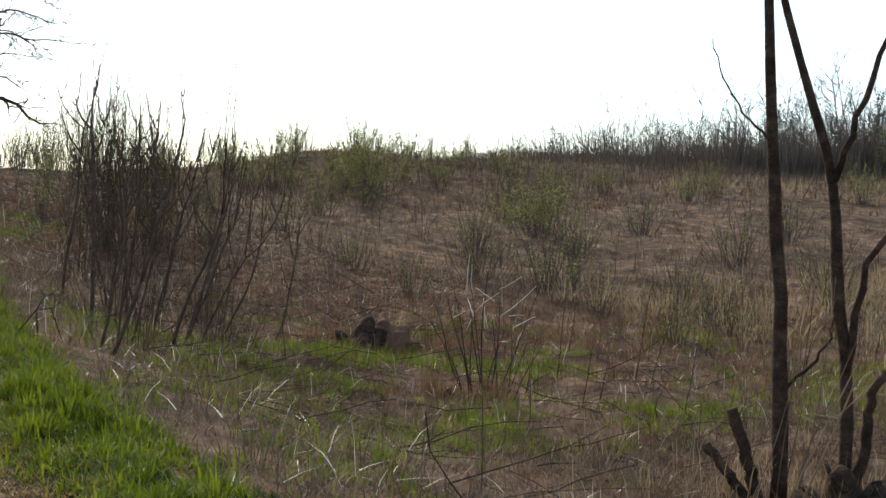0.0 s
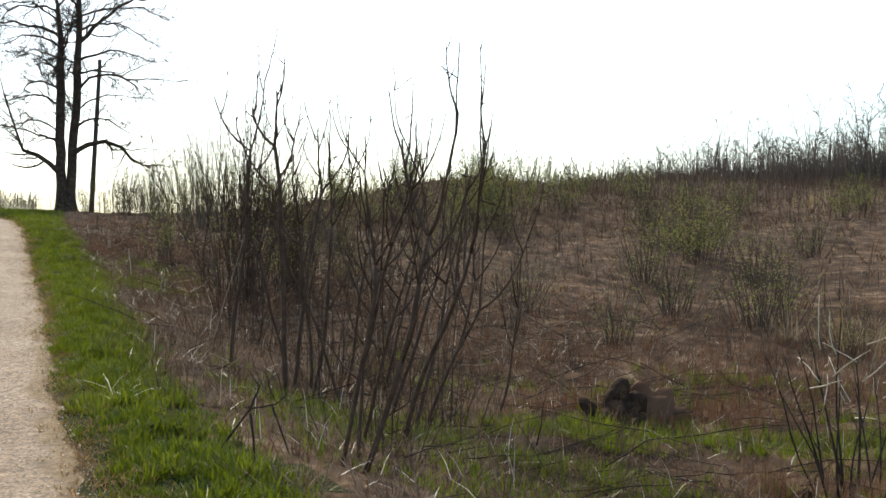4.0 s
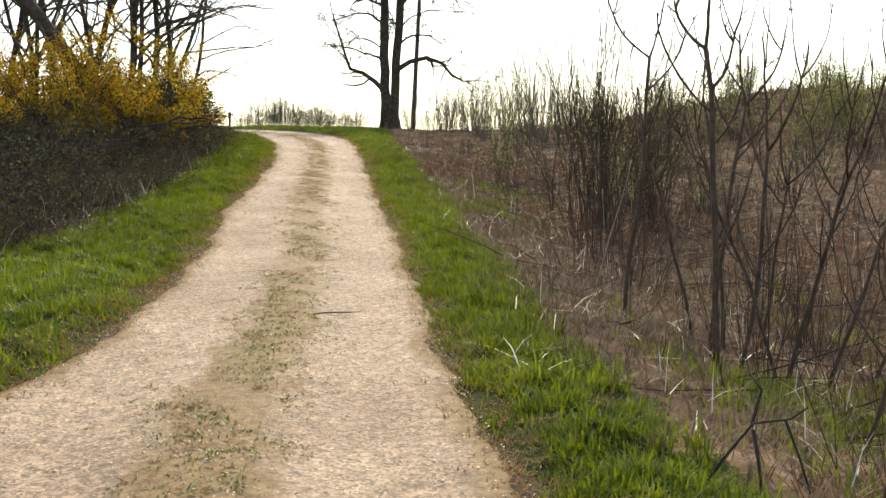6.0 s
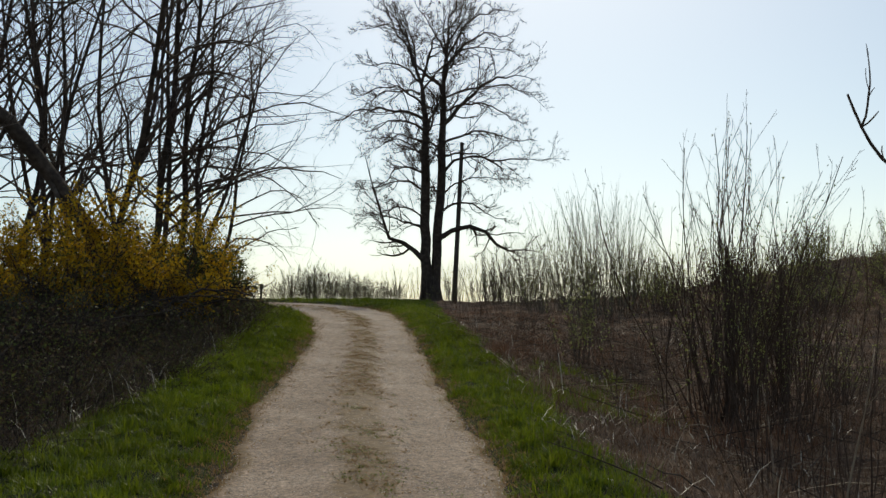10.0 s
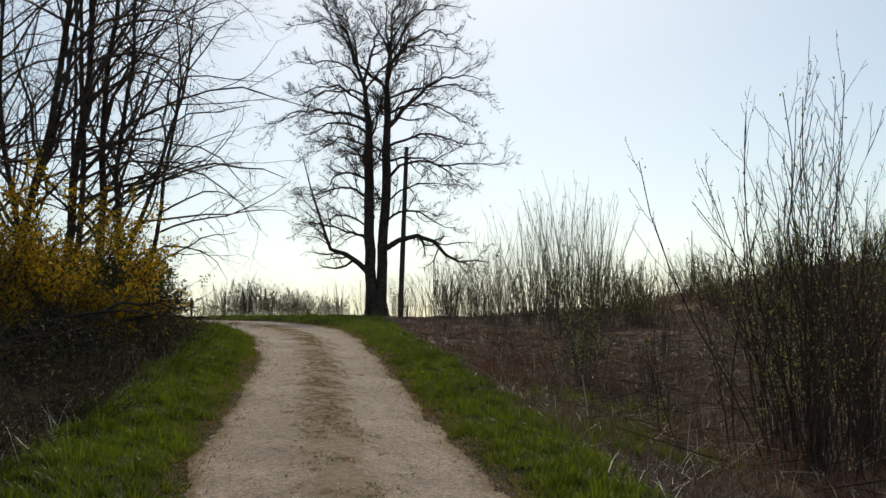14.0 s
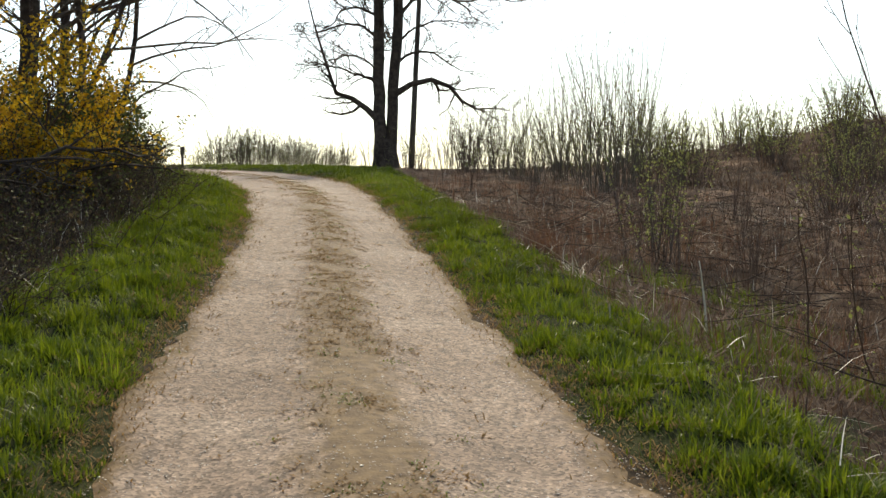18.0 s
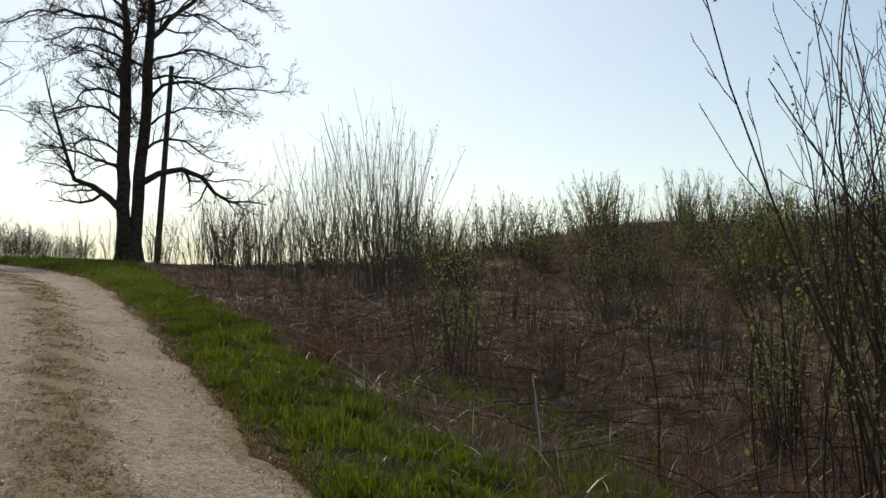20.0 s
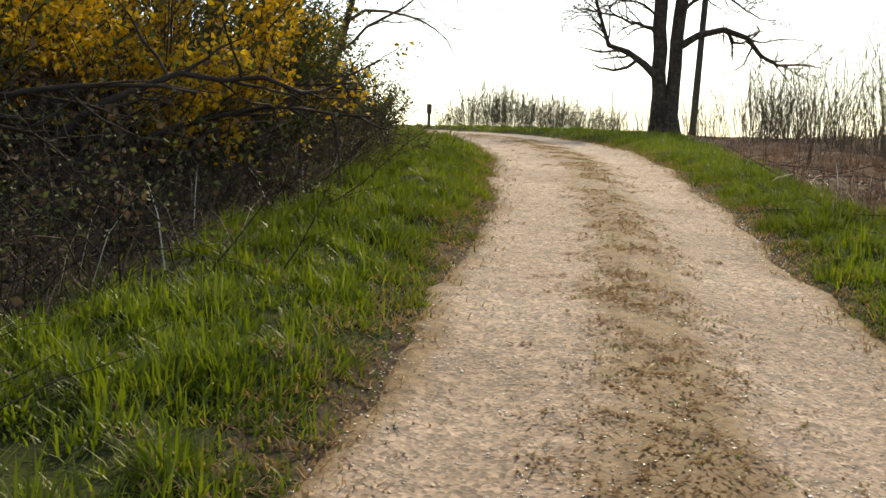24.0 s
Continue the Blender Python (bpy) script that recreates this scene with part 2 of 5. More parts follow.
    l.new(er.outputs[0], earth.inputs["B"])
    l.new(earth.outputs["Result"], b.inputs["Base Color"])
    add = n.new("ShaderNodeMath")
    l.new(vor.outputs["Distance"], add.inputs[0])
    l.new(fine.outputs["Fac"], add.inputs[1])
    bp = n.new("ShaderNodeBump")
    bp.inputs["Strength"].default_value, bp.inputs["Distance"].default_value = 0.3, 0.006
    l.new(add.outputs[0], bp.inputs["Height"])
    l.new(bp.outputs[0], b.inputs["Normal"])
    return m


M_GRAVEL = gravel_material()

# ---------------------------------------------------------------- mesh building
class Geo:
    """Collects points and faces for one mesh."""

    def __init__(self):
        self.v, self.f, self.n = [], [], 0

    def add(self, v, f):
        v = np.asarray(v, float).reshape(-1, 3)
        self.v.append(v)
        self.f += [tuple(i + self.n for i in q) for q in f]
        self.n += len(v)

    def tube(self, pts, radii, sides=5, cap=True):
        pts = np.asarray(pts, float)
        k = len(pts)
        d = np.empty_like(pts)
        d[0], d[-1] = pts[1] - pts[0], pts[-1] - pts[-2]
        d[1:-1] = pts[2:] - pts[:-2]
        d /= np.sqrt((d * d).sum(1))[:, None] + 1e-9
        u, w = np.zeros_like(d), np.empty_like(d)
        if abs(d[0, 2]) > 0.7:
            u[:, 1], u[:, 2] = d[:, 2], -d[:, 1]
        else:
            u[:, 0], u[:, 1] = d[:, 1], -d[:, 0]
        u /= np.sqrt((u * u).sum(1))[:, None] + 1e-9
        w[:, 0] = d[:, 1] * u[:, 2] - d[:, 2] * u[:, 1]
        w[:, 1] = d[:, 2] * u[:, 0] - d[:, 0] * u[:, 2]
        w[:, 2] = d[:, 0] * u[:, 1] - d[:, 1] * u[:, 0]
        ang = np.arange(sides) * 2 * math.pi / sides
        ring = np.cos(ang)[None, :, None] * u[:, None] + np.sin(ang)[None, :, None] * w[:, None]
        v = pts[:, None] + ring * np.asarray(radii)[:, None, None]
        f = []
        for i in range(k - 1):
            for j in range(sides):
                a, b = i * sides + j, i * sides + (j + 1) % sides
                f.append((a, b, b + sides, a + sides))
        if cap:
            f.append(tuple(range(sides))[::-1])
            f.append(tuple((k - 1) * sides + j for j in range(sides)))
        self.add(v.reshape(-1, 3), f)

    def mesh(self, name, material, smooth=True):
        me = bpy.data.meshes.new(name)
        v = np.concatenate(self.v) if self.v else np.zeros((0, 3))
        me.from_pydata(v.tolist(), [], self.f)
        for m in material if isinstance(material, (list, tuple)) else [material]:
            me.materials.append(m)
        if smooth:
            me.polygons.foreach_set("use_smooth", np.ones(len(me.polygons), bool))
        me.update()
        return me


def fast_mesh(name, verts, faces, material, smooth=False):
    """One mesh out of arrays: faces all with the same number of corners."""
    me = bpy.data.meshes.new(name)
    verts, faces = np.asarray(verts, np.float32), np.asarray(faces, np.int32)
    me.vertices.add(len(verts))
    me.vertices.foreach_set("co", verts.ravel())
    k = faces.shape[1]
    me.loops.add(faces.size)
    me.loops.foreach_set("vertex_index", faces.ravel())
    me.polygons.add(len(faces))
    me.polygons.foreach_set("loop_start", np.arange(len(faces), dtype=np.int32) * k)
    me.polygons.foreach_set("loop_total", np.full(len(faces), k, np.int32))
    if smooth:
        me.polygons.foreach_set("use_smooth", np.ones(len(faces), bool))
    me.materials.append(material)
    me.update(calc_edges=True)
    return me


def part(name, data, parent, label=""):
    ob = new(name, data)
    ob.parent = parent
    if label:
        tagged(ob, label)
    return ob


def root(name, m, label, category, group="", kind=""):
    ob = new(name)
    ob.empty_display_size = 0.2
    ob.matrix_world = m
    return tagged(ob, label, category, group, kind)

# ---------------------------------------------------------------- the lie of the land
_ys = np.arange(-320, 920, 0.5)
_zs = np.interp(_ys, [-300, -60, -40, -10, 0, 5, 10, 15, 20, 25, 29, 35, 45, 53, 60, 75, 120, 300, 900],
                [-7, -1.6, -1.1, -0.3, -0.03, 0.17, 0.41, 0.74, 1.19, 1.78, 2.28, 2.85, 3.6, 4.08, 4.3, 4.3, 3.2, -3, -20])
_zs = np.convolve(np.pad(_zs, 4, "edge"), np.ones(9) / 9, "valid")
_ty = [-60, -10, 0, 5, 8.6, 9.8, 13.7, 17.3, 20.3, 24, 27.5, 32, 36, 39, 42, 45, 48, 51, 55, 60, 70]
_tl = [-4.2, -2.4, -1.9, -1.65, -1.38, -1.05, -0.35, 0.05, 0.42, 1.05, 1.6, 1.95, 1.85, 1.3, 0.3, -1.2, -3.2, -6, -10.5, -17, -32]
_tr = [-1.0, 0.6, 0.95, 1.12, 1.42, 1.55, 2.05, 2.6, 2.88, 3.3, 3.75, 4.2, 4.5, 4.45, 4.0, 3.0, 1.4, -1.0, -5.3, -11.6, -26]


def smooth_step(a, b, x):
    u = np.clip((x - a) / (b - a), 0, 1)
    return u * u * (3 - 2 * u)


def track_left(y):
    return np.interp(y, _ty, _tl)


def track_right(y):
    return np.interp(y, _ty, _tr)


def verge_right(y):
    return np.interp(y, [-10, 0, 5.5, 7.3, 9.9, 14.4, 16.7, 20, 25.6, 30, 36, 45, 60], [1.9, 2.0, 2.1, 2.25, 2.5, 3.3, 3.5, 4.2, 4.9, 5.25, 6.0, 7.5, 9])


def verge_left(y):
    return np.interp(y, [-10, 0, 8, 15.4, 20, 24, 28, 33, 40, 45, 52, 60], [-5.5, -4.8, -3.6, -2.2, -1.05, -0.38, 0.2, 0.3, 0.2, -2.5, -9, -20])


def wave(x, y, s, k=0.0):
    return np.sin(x * s + 1.3 * k) * np.sin(y * s * 1.13 + 2.1 + k) + 0.5 * np.sin(x * s * 2.3 + y * s * 1.7 + k)


def land(x, y):
    x, y = np.asarray(x, float), np.asarray(y, float)
    z = np.interp(y, _ys, _zs)
    out = np.maximum(0, x - verge_right(y))
    dip = np.interp(y, [-30, 12, 18, 25, 34, 60], [0.68, 0.66, 0.42, 0.22, 0.15, 0.1])
    z = z - dip * smooth_step(0, 3.2, out)
    far = smooth_step(14, 88, x)
    z = z * (1 - far) + (6.7 - 0.004 * (y - 15)) * far - 0.05 * np.maximum(0, np.hypot(x, y) - 115) * far
    z = z + 1.9 * np.exp(-(((x - 25.5) / 7.5) ** 2 + ((y - 43.0) / 6.0) ** 2))
    z = z + 2.1 * np.exp(-(((x - 50) / 19) ** 2 + ((y - 60) / 15) ** 2))
    # the verges stand a little proud and lumpy
    on = smooth_step(0.05, 0.45, x - track_right(y)) * (1 - smooth_step(-0.3, 0.3, x - verge_right(y)))
    on = on + smooth_step(0.05, 0.45, track_left(y) - x) * (1 - smooth_step(-0.3, 0.3, verge_left(y) - x))
    z = z + on * (0.05 + 0.035 * wave(x, y, 5.2, 2) + 0.02 * wave(x, y, 9.5, 5))
    left = np.maximum(0, verge_left(y) - x)
    z = z + 0.1 * smooth_step(0, 3, left)
    rough = smooth_step(0.2, 2.0, out) + smooth_step(0.2, 2.0, left)
    z = z + rough * (0.06 * wave(x, y, 1.1) + 0.045 * wave(x, y, 2.7, 1.0) + 0.02 * wave(x, y, 6.1, 2.0)) + smooth_step(8, 30, out) * 0.18 * wave(x, y, 0.33, 2.0)
    tl, tr = track_left(y), track_right(y)
    # the track leans towards the hollow on the rise
    z = z - np.interp(y, [17, 22, 29, 40], [0.0, 0.035, 0.03, 0.0]) * np.clip(x - (tl + tr) / 2, -3.0, 4.0)
    u = (x - (tl + tr) / 2) / ((tr - tl) / 2)
    inside = 1 - smooth_step(0.95, 1.25, np.abs(u))
    z = z - 0.035 * inside + inside * (0.03 * np.exp(-(u / 0.28) ** 2) - 0.02 * np.exp(-((np.abs(u) - 0.6) / 0.22) ** 2))
    return z


def spot(x, y, up=0.0):
    return Vector((x, y, float(land(x, y)) + up))


def axis(near, fine, far, grow=1.18):
    a = list(np.arange(near[0], near[1] + 1e-6, fine))
    s, lo, hi = fine, a[0], a[-1]
    while hi < far:
        s *= grow
        hi += s
        lo -= s
        a = [lo] + a + [hi]
    return np.array(a)


def grid_sheet(name, xs, ys, material_of, materials, lift=0.0):
    gx, gy = np.meshgrid(xs, ys)
    v = np.stack([gx, gy, land(gx, gy) + lift], -1).reshape(-1, 3)
    w = len(xs)
    i = np.arange(len(ys) - 1)[:, None] * w + np.arange(w - 1)[None]
    f = np.stack([i, i + 1, i + w + 1, i + w], -1).reshape(-1, 4)
    me = fast_mesh(name, v, f, materials[0], smooth=True)
    for m in materials[1:]:
        me.materials.append(m)
    mid = v[f].mean(1)
    me.polygons.foreach_set("material_index", material_of(mid[:, 0], mid[:, 1]).astype(np.int32))
    return me


def ground_zone(x, y):
    j = 0.25 * wave(x, y, 2.1) + 0.12 * wave(x, y, 5.3, 1)
    z = np.zeros(len(x))
    z[(x < verge_right(y) + j) & (x > verge_left(y) + j)] = 1
    z[x <= verge_left(y) + j] = 2
    z[(x > track_left(y) - 0.02 + 0.3 * j) & (x < track_right(y) + 0.02 + 0.3 * j)] = 2
    return z


ground = tagged(new("ground", grid_sheet("ground", axis((-9, 20), 0.22, 800), axis((-8, 60), 0.25, 900), ground_zone, [M_FIELD, M_VERGE, M_LITTER])),
                "field of brown dead thatch rising to a low hill", "ground", kind="structure")


def build_track():
    ys = np.concatenate([np.arange(-14, 40, 0.12), np.arange(40, 68, 0.2)])
    n = 34
    rng = np.random.RandomState(4)
    u = np.linspace(-1, 1, n)
    tl, tr = track_left(ys)[:, None], track_right(ys)[:, None]
    ragl = 0.07 * wave(ys, ys * 0.3, 0.9)[:, None] + 0.03 * wave(ys, ys, 2.3, 2)[:, None] + rng.randn(len(ys), 1) * 0.012
    ragr = 0.07 * wave(ys, ys * 0.4, 1.1, 3)[:, None] + 0.03 * wave(ys, ys, 2.1, 1)[:, None] + rng.randn(len(ys), 1) * 0.012
    x = (tl + ragl) + (tr + ragr - tl - ragl) * (u[None] + 1) / 2
    y = np.repeat(ys[:, None], n, 1)
    z = land(x, y) + 0.022 + rng.randn(*x.shape) * 0.004
    z[:, 0] -= 0.03
    z[:, -1] -= 0.03
    v = np.stack([x, y, z], -1).reshape(-1, 3)
    i = np.arange(len(ys) - 1)[:, None] * n + np.arange(n - 1)[None]
    f = np.stack([i, i + 1, i + n + 1, i + n], -1).reshape(-1, 4)
    me = fast_mesh("track", v, f, M_GRAVEL, smooth=True)
    # how far across the track each point lies, -1 to 1, for the wear of the middle strip
    me.attributes.new("across", "FLOAT", "POINT").data.foreach_set("value", np.repeat(u[None], len(ys), 0).ravel().astype(np.float32))
    return me


track = tagged(new("road", build_track()), "single-lane track of pale sandy gravel with a worn middle strip", "track", kind="structure")


# ---------------------------------------------------------------- blades, straws and stones
def blades(x, y, z, length, width, lean, turn, rng):
    """Curved three-sided blades as one sheet of triangles and quads turned into triangles."""
    n = len(x)
    d = np.stack([np.cos(turn), np.sin(turn), np.zeros(n)], -1)
    side = np.stack([-np.sin(turn), np.cos(turn), np.zeros(n)], -1) * width[:, None] / 2
    base = np.stack([x, y, z], -1)
    mid = base + d * (length * np.sin(lean) * 0.4)[:, None] + np.array([0, 0, 1]) * (length * np.cos(lean) * 0.55)[:, None]
    tip = base + d * (length * np.sin(lean))[:, None] + np.array([0, 0, 1]) * (length * np.cos(lean) * 0.9)[:, None]
    v = np.stack([base - side, base + side, mid - side * 0.8, mid + side * 0.8, tip], 1).reshape(-1, 3)
    k = np.arange(n)[:, None] * 5
    f = np.concatenate([k + [0, 1, 3], k + [0, 3, 2], k + [2, 3, 4]], 1).reshape(-1, 3)
    return v, f


def tufts(rng, cx, cy, per, spread, length, width, lean_max, up=0.0, lean_min=0.05):
    n = len(cx) * per
    r = np.abs(rng.randn(n)) * spread
    a = rng.rand(n) * 2 * math.pi
    x, y = np.repeat(cx, per) + r * np.cos(a), np.repeat(cy, per) + r * np.sin(a)
    size = np.repeat(rng.uniform(0.55, 1.25, len(cx)), per)
    ln = size * rng.uniform(length[0], length[1], n)
    z = land(x, y) - 0.01 + up
    return blades(x, y, z, ln, rng.uniform(width[0], width[1], n), rng.uniform(lean_min, lean_max, n), a + rng.randn(n) * 0.9, rng)


def stuff(name, chunks, material, label, category):
    vs, fs, n = [], [], 0
    for v, f in chunks:
        vs.append(v)
        fs.append(f + n)
        n += len(v)
    return tagged(new(name, fast_mesh(name, np.concatenate(vs), np.concatenate(fs), material)), label, category, kind="stuff")


def spread_y(rng, n, near=-5.0, far=48.0, bias=1.6):
    """More where the walk passes."""
    return near + (far - near) * rng.rand(n) ** bias


rng = np.random.RandomState(11)


def verge_clumps(rng, n, right):
    """Clumps of grass with gaps between them, thinner and lower towards the wheels."""
    y = spread_y(rng, n, -6, 50, 1.08)
    t = rng.rand(n)
    if right:
        a, b = track_right(y) - 0.03, verge_right(y) + 0.02
    else:
        a, b = track_left(y) + 0.03, verge_left(y) - 0.15
    x = a + (b - a) * t
    off = np.abs(x - a)
    near = smooth_step(0.0, 0.3, off + 0.1 * wave(x, y, 3.1, 6))
    keep = rng.rand(n) < (0.2 + 0.8 * near) * (1 - 0.75 * smooth_step(0.65, 1.0, t)) * np.clip(0.75 + 0.4 * wave(x, y, 1.9, 4) + 0.5 * wave(x, y, 6.5, 2), 0.3, 1)
    # mounds and hollows
    mound = 0.5 + 0.95 * np.clip(0.45 + 0.4 * wave(x, y, 11.0, 3) + 0.35 * wave(x, y, 4.7, 1), 0, 1) ** 1.5
    return x[keep], y[keep], ((0.35 + 0.65 * near) * mound)[keep]


def clump_blades(rng, cx, cy, scale, per):
    n = len(cx) * per
    size = rng.uniform(0.45, 1.5, len(cx)) * scale
    rad = np.repeat(size * rng.uniform(0.06, 0.13, len(cx)), per)
    u = np.sqrt(rng.rand(n))
    a = rng.rand(n) * 2 * math.pi
    x, y = np.repeat(cx, per) + rad * u * np.cos(a), np.repeat(cy, per) + rad * u * np.sin(a)
    ln = np.repeat(size, per) * (0.15 - 0.05 * u) * rng.uniform(0.5, 1.15, n)
    return blades(x, y, land(x, y) - 0.01, ln, rng.uniform(0.006, 0.0125, n), np.clip(0.15 + 0.85 * u + rng.randn(n) * 0.25, 0.02, 1.35), a + rng.randn(n) * 0.6, rng)


chunks = []
for right, n in ((True, 13500), (False, 18500)):
    x, y, s = verge_clumps(rng, n, right)
    chunks.append(clump_blades(rng, x, y, s, 26))
    x, y, s = verge_clumps(rng, n, right)
    chunks.append(tufts(rng, x, y, 9, 0.09, (0.04, 0.11), (0.006, 0.012), 1.35))
stuff("grass_verge", chunks, M_GRASS, "lush green spring grass in clumps along the track", "grass")

# green patches out in the field
chunks = []
for cx, cy, sx, sy, n in ((4.6, 8.2, 1.6, 2.0, 700), (6.2, 9.0, 1.6, 1.0, 500), (8.4, 7.6, 1.5, 0.8, 420), (5.2, 5.0, 1.6, 1.6, 500), (7.4, 4.4, 1.6, 0.7, 260),
                          (9.5, 10.5, 2.0, 1.0, 300), (12.5, 5.5, 2.5, 1.0, 300), (10.0, 4.5, 1.5, 0.7, 260), (14, 9, 2.5, 1.2, 260), (3.0, 3.0, 0.8, 3.0, 260), (3.6, 8.6, 0.7, 2.0, 200), (5.6, 22.5, 0.9, 1.2, 260), (4.8, 19.6, 0.6, 1.2, 300), (11.0, 2.0, 1.0, 0.6, 120), (6.5, 13, 1.2, 1.2, 150)):
    x, y = cx + rng.randn(n) * sx * 0.6, cy + rng.randn(n) * sy * 0.6
    k = wave(x, y, 2.0, 5) > -0.3
    chunks.append(tufts(rng, x[k], y[k], 12, 0.07, (0.08, 0.22), (0.005, 0.011), 1.0))
stuff("field_grass", chunks, M_GRASS, "patches of fresh green grass growing through dead thatch", "grass")


def field_points(rng, n, x0, x1, y0, y1):
    x, y = rng.uniform(x0, x1, n), rng.uniform(y0, y1, n)
    k = x > verge_right(y) - 0.25 + rng.randn(n) * 0.25
    return x[k], y[k]


chunks = []
for n, box, per, ln, wd in ((3600, (3.0, 9.5, 12, 30), 11, (0.12, 0.36), (0.004, 0.009)), (2600, (1.9, 6.5, -3, 14), 10, (0.1, 0.34), (0.004, 0.009)), (2800, (5.0, 13.0, -6, 4), 11, (0.14, 0.42), (0.004, 0.009)), (6500, (2, 14, -6, 30), 9, (0.12, 0.38), (0.004, 0.010)), (5000, (3, 30, -16, 46), 8, (0.15, 0.45), (0.006, 0.014)),
                            (4500, (14, 60, -30, 62), 7, (0.25, 0.6), (0.012, 0.03)), (3000, (13, 38, 30, 54), 7, (0.3, 0.7), (0.01, 0.025)), (3500, (30, 110, -40, 90), 6, (0.4, 0.9), (0.03, 0.07))):
    x, y = field_points(rng, n, *box)
    chunks.append(tufts(rng, x, y, per, 0.14, ln, wd, 1.55, lean_min=0.5))
stuff("dead_grass", chunks, M_DRYGRASS, "matted brown dead grass lying over the field", "grass")

# pale tan grass on the open slope away from the track
chunks = []
for n, box, per, ln, wd in ((2600, (11, 30, -22, 4), 10, (0.2, 0.6), (0.005, 0.012)), (8500, (14, 70, -40, 14), 9, (0.35, 0.9), (0.012, 0.028)), (1400, (40, 100, -40, 40), 7, (0.5, 1.1), (0.03, 0.06))):
    x, y = field_points(rng, n, *box)
    k = wave(x, y, 0.23, 3) + 0.6 * wave(x, y, 0.9, 1) > -0.1
    chunks.append(tufts(rng, x[k], y[k], per, 0.2, ln, wd, 1.0))
x, y = 6.6 + rng.randn(50) * 0.9, 1.8 + rng.randn(50) * 0.8
chunks.append(tufts(rng, x, y, 14, 0.1, (0.2, 0.55), (0.004, 0.008), 0.8))
stuff("tan_grass", chunks, M_TAN, "stands of pale tan dry grass on the slope", "grass")

chunks = []
for cx, cy, s, n in ((4.85, 25.1, 0.28, 60), (6.4, 27.4, 0.5, 30), (6.6, 6.2, 0.3, 50), (7.3, 9.7, 0.5, 60), (9.5, 13, 2.2, 240), (12.5, 7.5, 2.6, 200), (16, 12, 3.2, 240), (10.5, 10.2, 1.2, 110), (8.4, 9.0, 0.5, 50), (6.5, 19, 1.0, 90),
                     (11, 20, 3, 220), (5.6, 17.4, 0.6, 60), (8, 27, 2, 120), (7.5, 34, 2, 150), (13, 10, 3, 160)):
    x, y = cx + rng.randn(n) * s, cy + rng.randn(n) * s
    k = x > verge_right(y) - 0.15
    chunks.append(tufts(rng, x[k], y[k], 16, 0.1, (0.15, 0.42), (0.004, 0.009), 1.1))
stuff("rust_grass", chunks, M_RUST, "tufts of rust-red dry grass beside the verge", "grass")

# pale broken straws, lying and leaning
x, y = field_points(rng, 3800, 2.2, 13, -6, 32)
x2, y2 = field_points(rng, 2600, 8, 36, -14, 44)
x, y = np.concatenate([x, x2]), np.concatenate([y, y2])
n = len(x)
chunks = [blades(x, y, land(x, y) + rng.uniform(0, 0.12, n), rng.uniform(0.12, 0.42, n), rng.uniform(0.004, 0.009, n),
                 np.where(rng.rand(n) < 0.75, rng.uniform(1.1, 1.6, n), rng.uniform(0.1, 1.0, n)), rng.rand(n) * 6.28, rng)]
for cx, cy, n in ((4.53, 23.05, 26), (3.42, 16.5, 18), (4.1, 17.7, 20), (5.4, 19.2, 14), (1.9, 8.9, 10), (3.0, 10.9, 12)):
    x, y = cx + rng.randn(n) * 0.12, cy + rng.randn(n) * 0.22
    chunks.append(blades(x, y, land(x, y) + 0.05, rng.uniform(0.15, 0.45, n), rng.uniform(0.004, 0.008, n), rng.uniform(0.9, 1.5, n), rng.rand(n) * 6.28, rng))
stuff("straws", chunks, M_STRAW, "bleached broken straws scattered over the dead grass", "straw")

# short brown weeds in the middle strip and along the edges of the track
chunks, c2 = [], []
y = spread_y(rng, 5200, -5, 42, 1.2)
u = rng.randn(5200) * 0.19 + 0.0
x = (track_left(y) + track_right(y)) / 2 + u * (track_right(y) - track_left(y)) / 2
k = 0.8 * wave(x * 2.2, y * 0.45, 1.5, 7) + 0.7 * wave(x, y * 0.7, 5.0, 3) > -0.25 + np.where((y > 20.0) & (y < 24.5), -0.6, 0.0)
green = k & (rng.rand(len(y)) < np.interp(y, [9, 14, 19, 21], [0.75, 0.5, 0.3, 0.08]))
k = k & ~green
chunks.append(tufts(rng, x[k], y[k], 12, 0.06, (0.015, 0.045), (0.007, 0.014), 1.5, up=0.036, lean_min=1.1))
c2.append(tufts(rng, x[green], y[green], 10, 0.06, (0.015, 0.045), (0.006, 0.011), 1.45, up=0.034, lean_min=0.9))
for side in (-1, 1):
    y = spread_y(rng, 6000, -5, 42, 1.2)
    off = rng.randn(6000) * 0.17 - 0.02
    x = (track_left(y) + off - 0.06) if side < 0 else (track_right(y) - off + 0.06)
    chunks.append(tufts(rng, x, y, 6, 0.05, (0.02, 0.075), (0.004, 0.010), 1.5, up=0.022, lean_min=0.7))
stuff("track_weeds", chunks, M_LICHEN, "low brown weeds growing in the middle of the track", "weeds")


stuff("track_grass", c2, M_GRASS, "short trampled grass in the middle of the track", "grass")


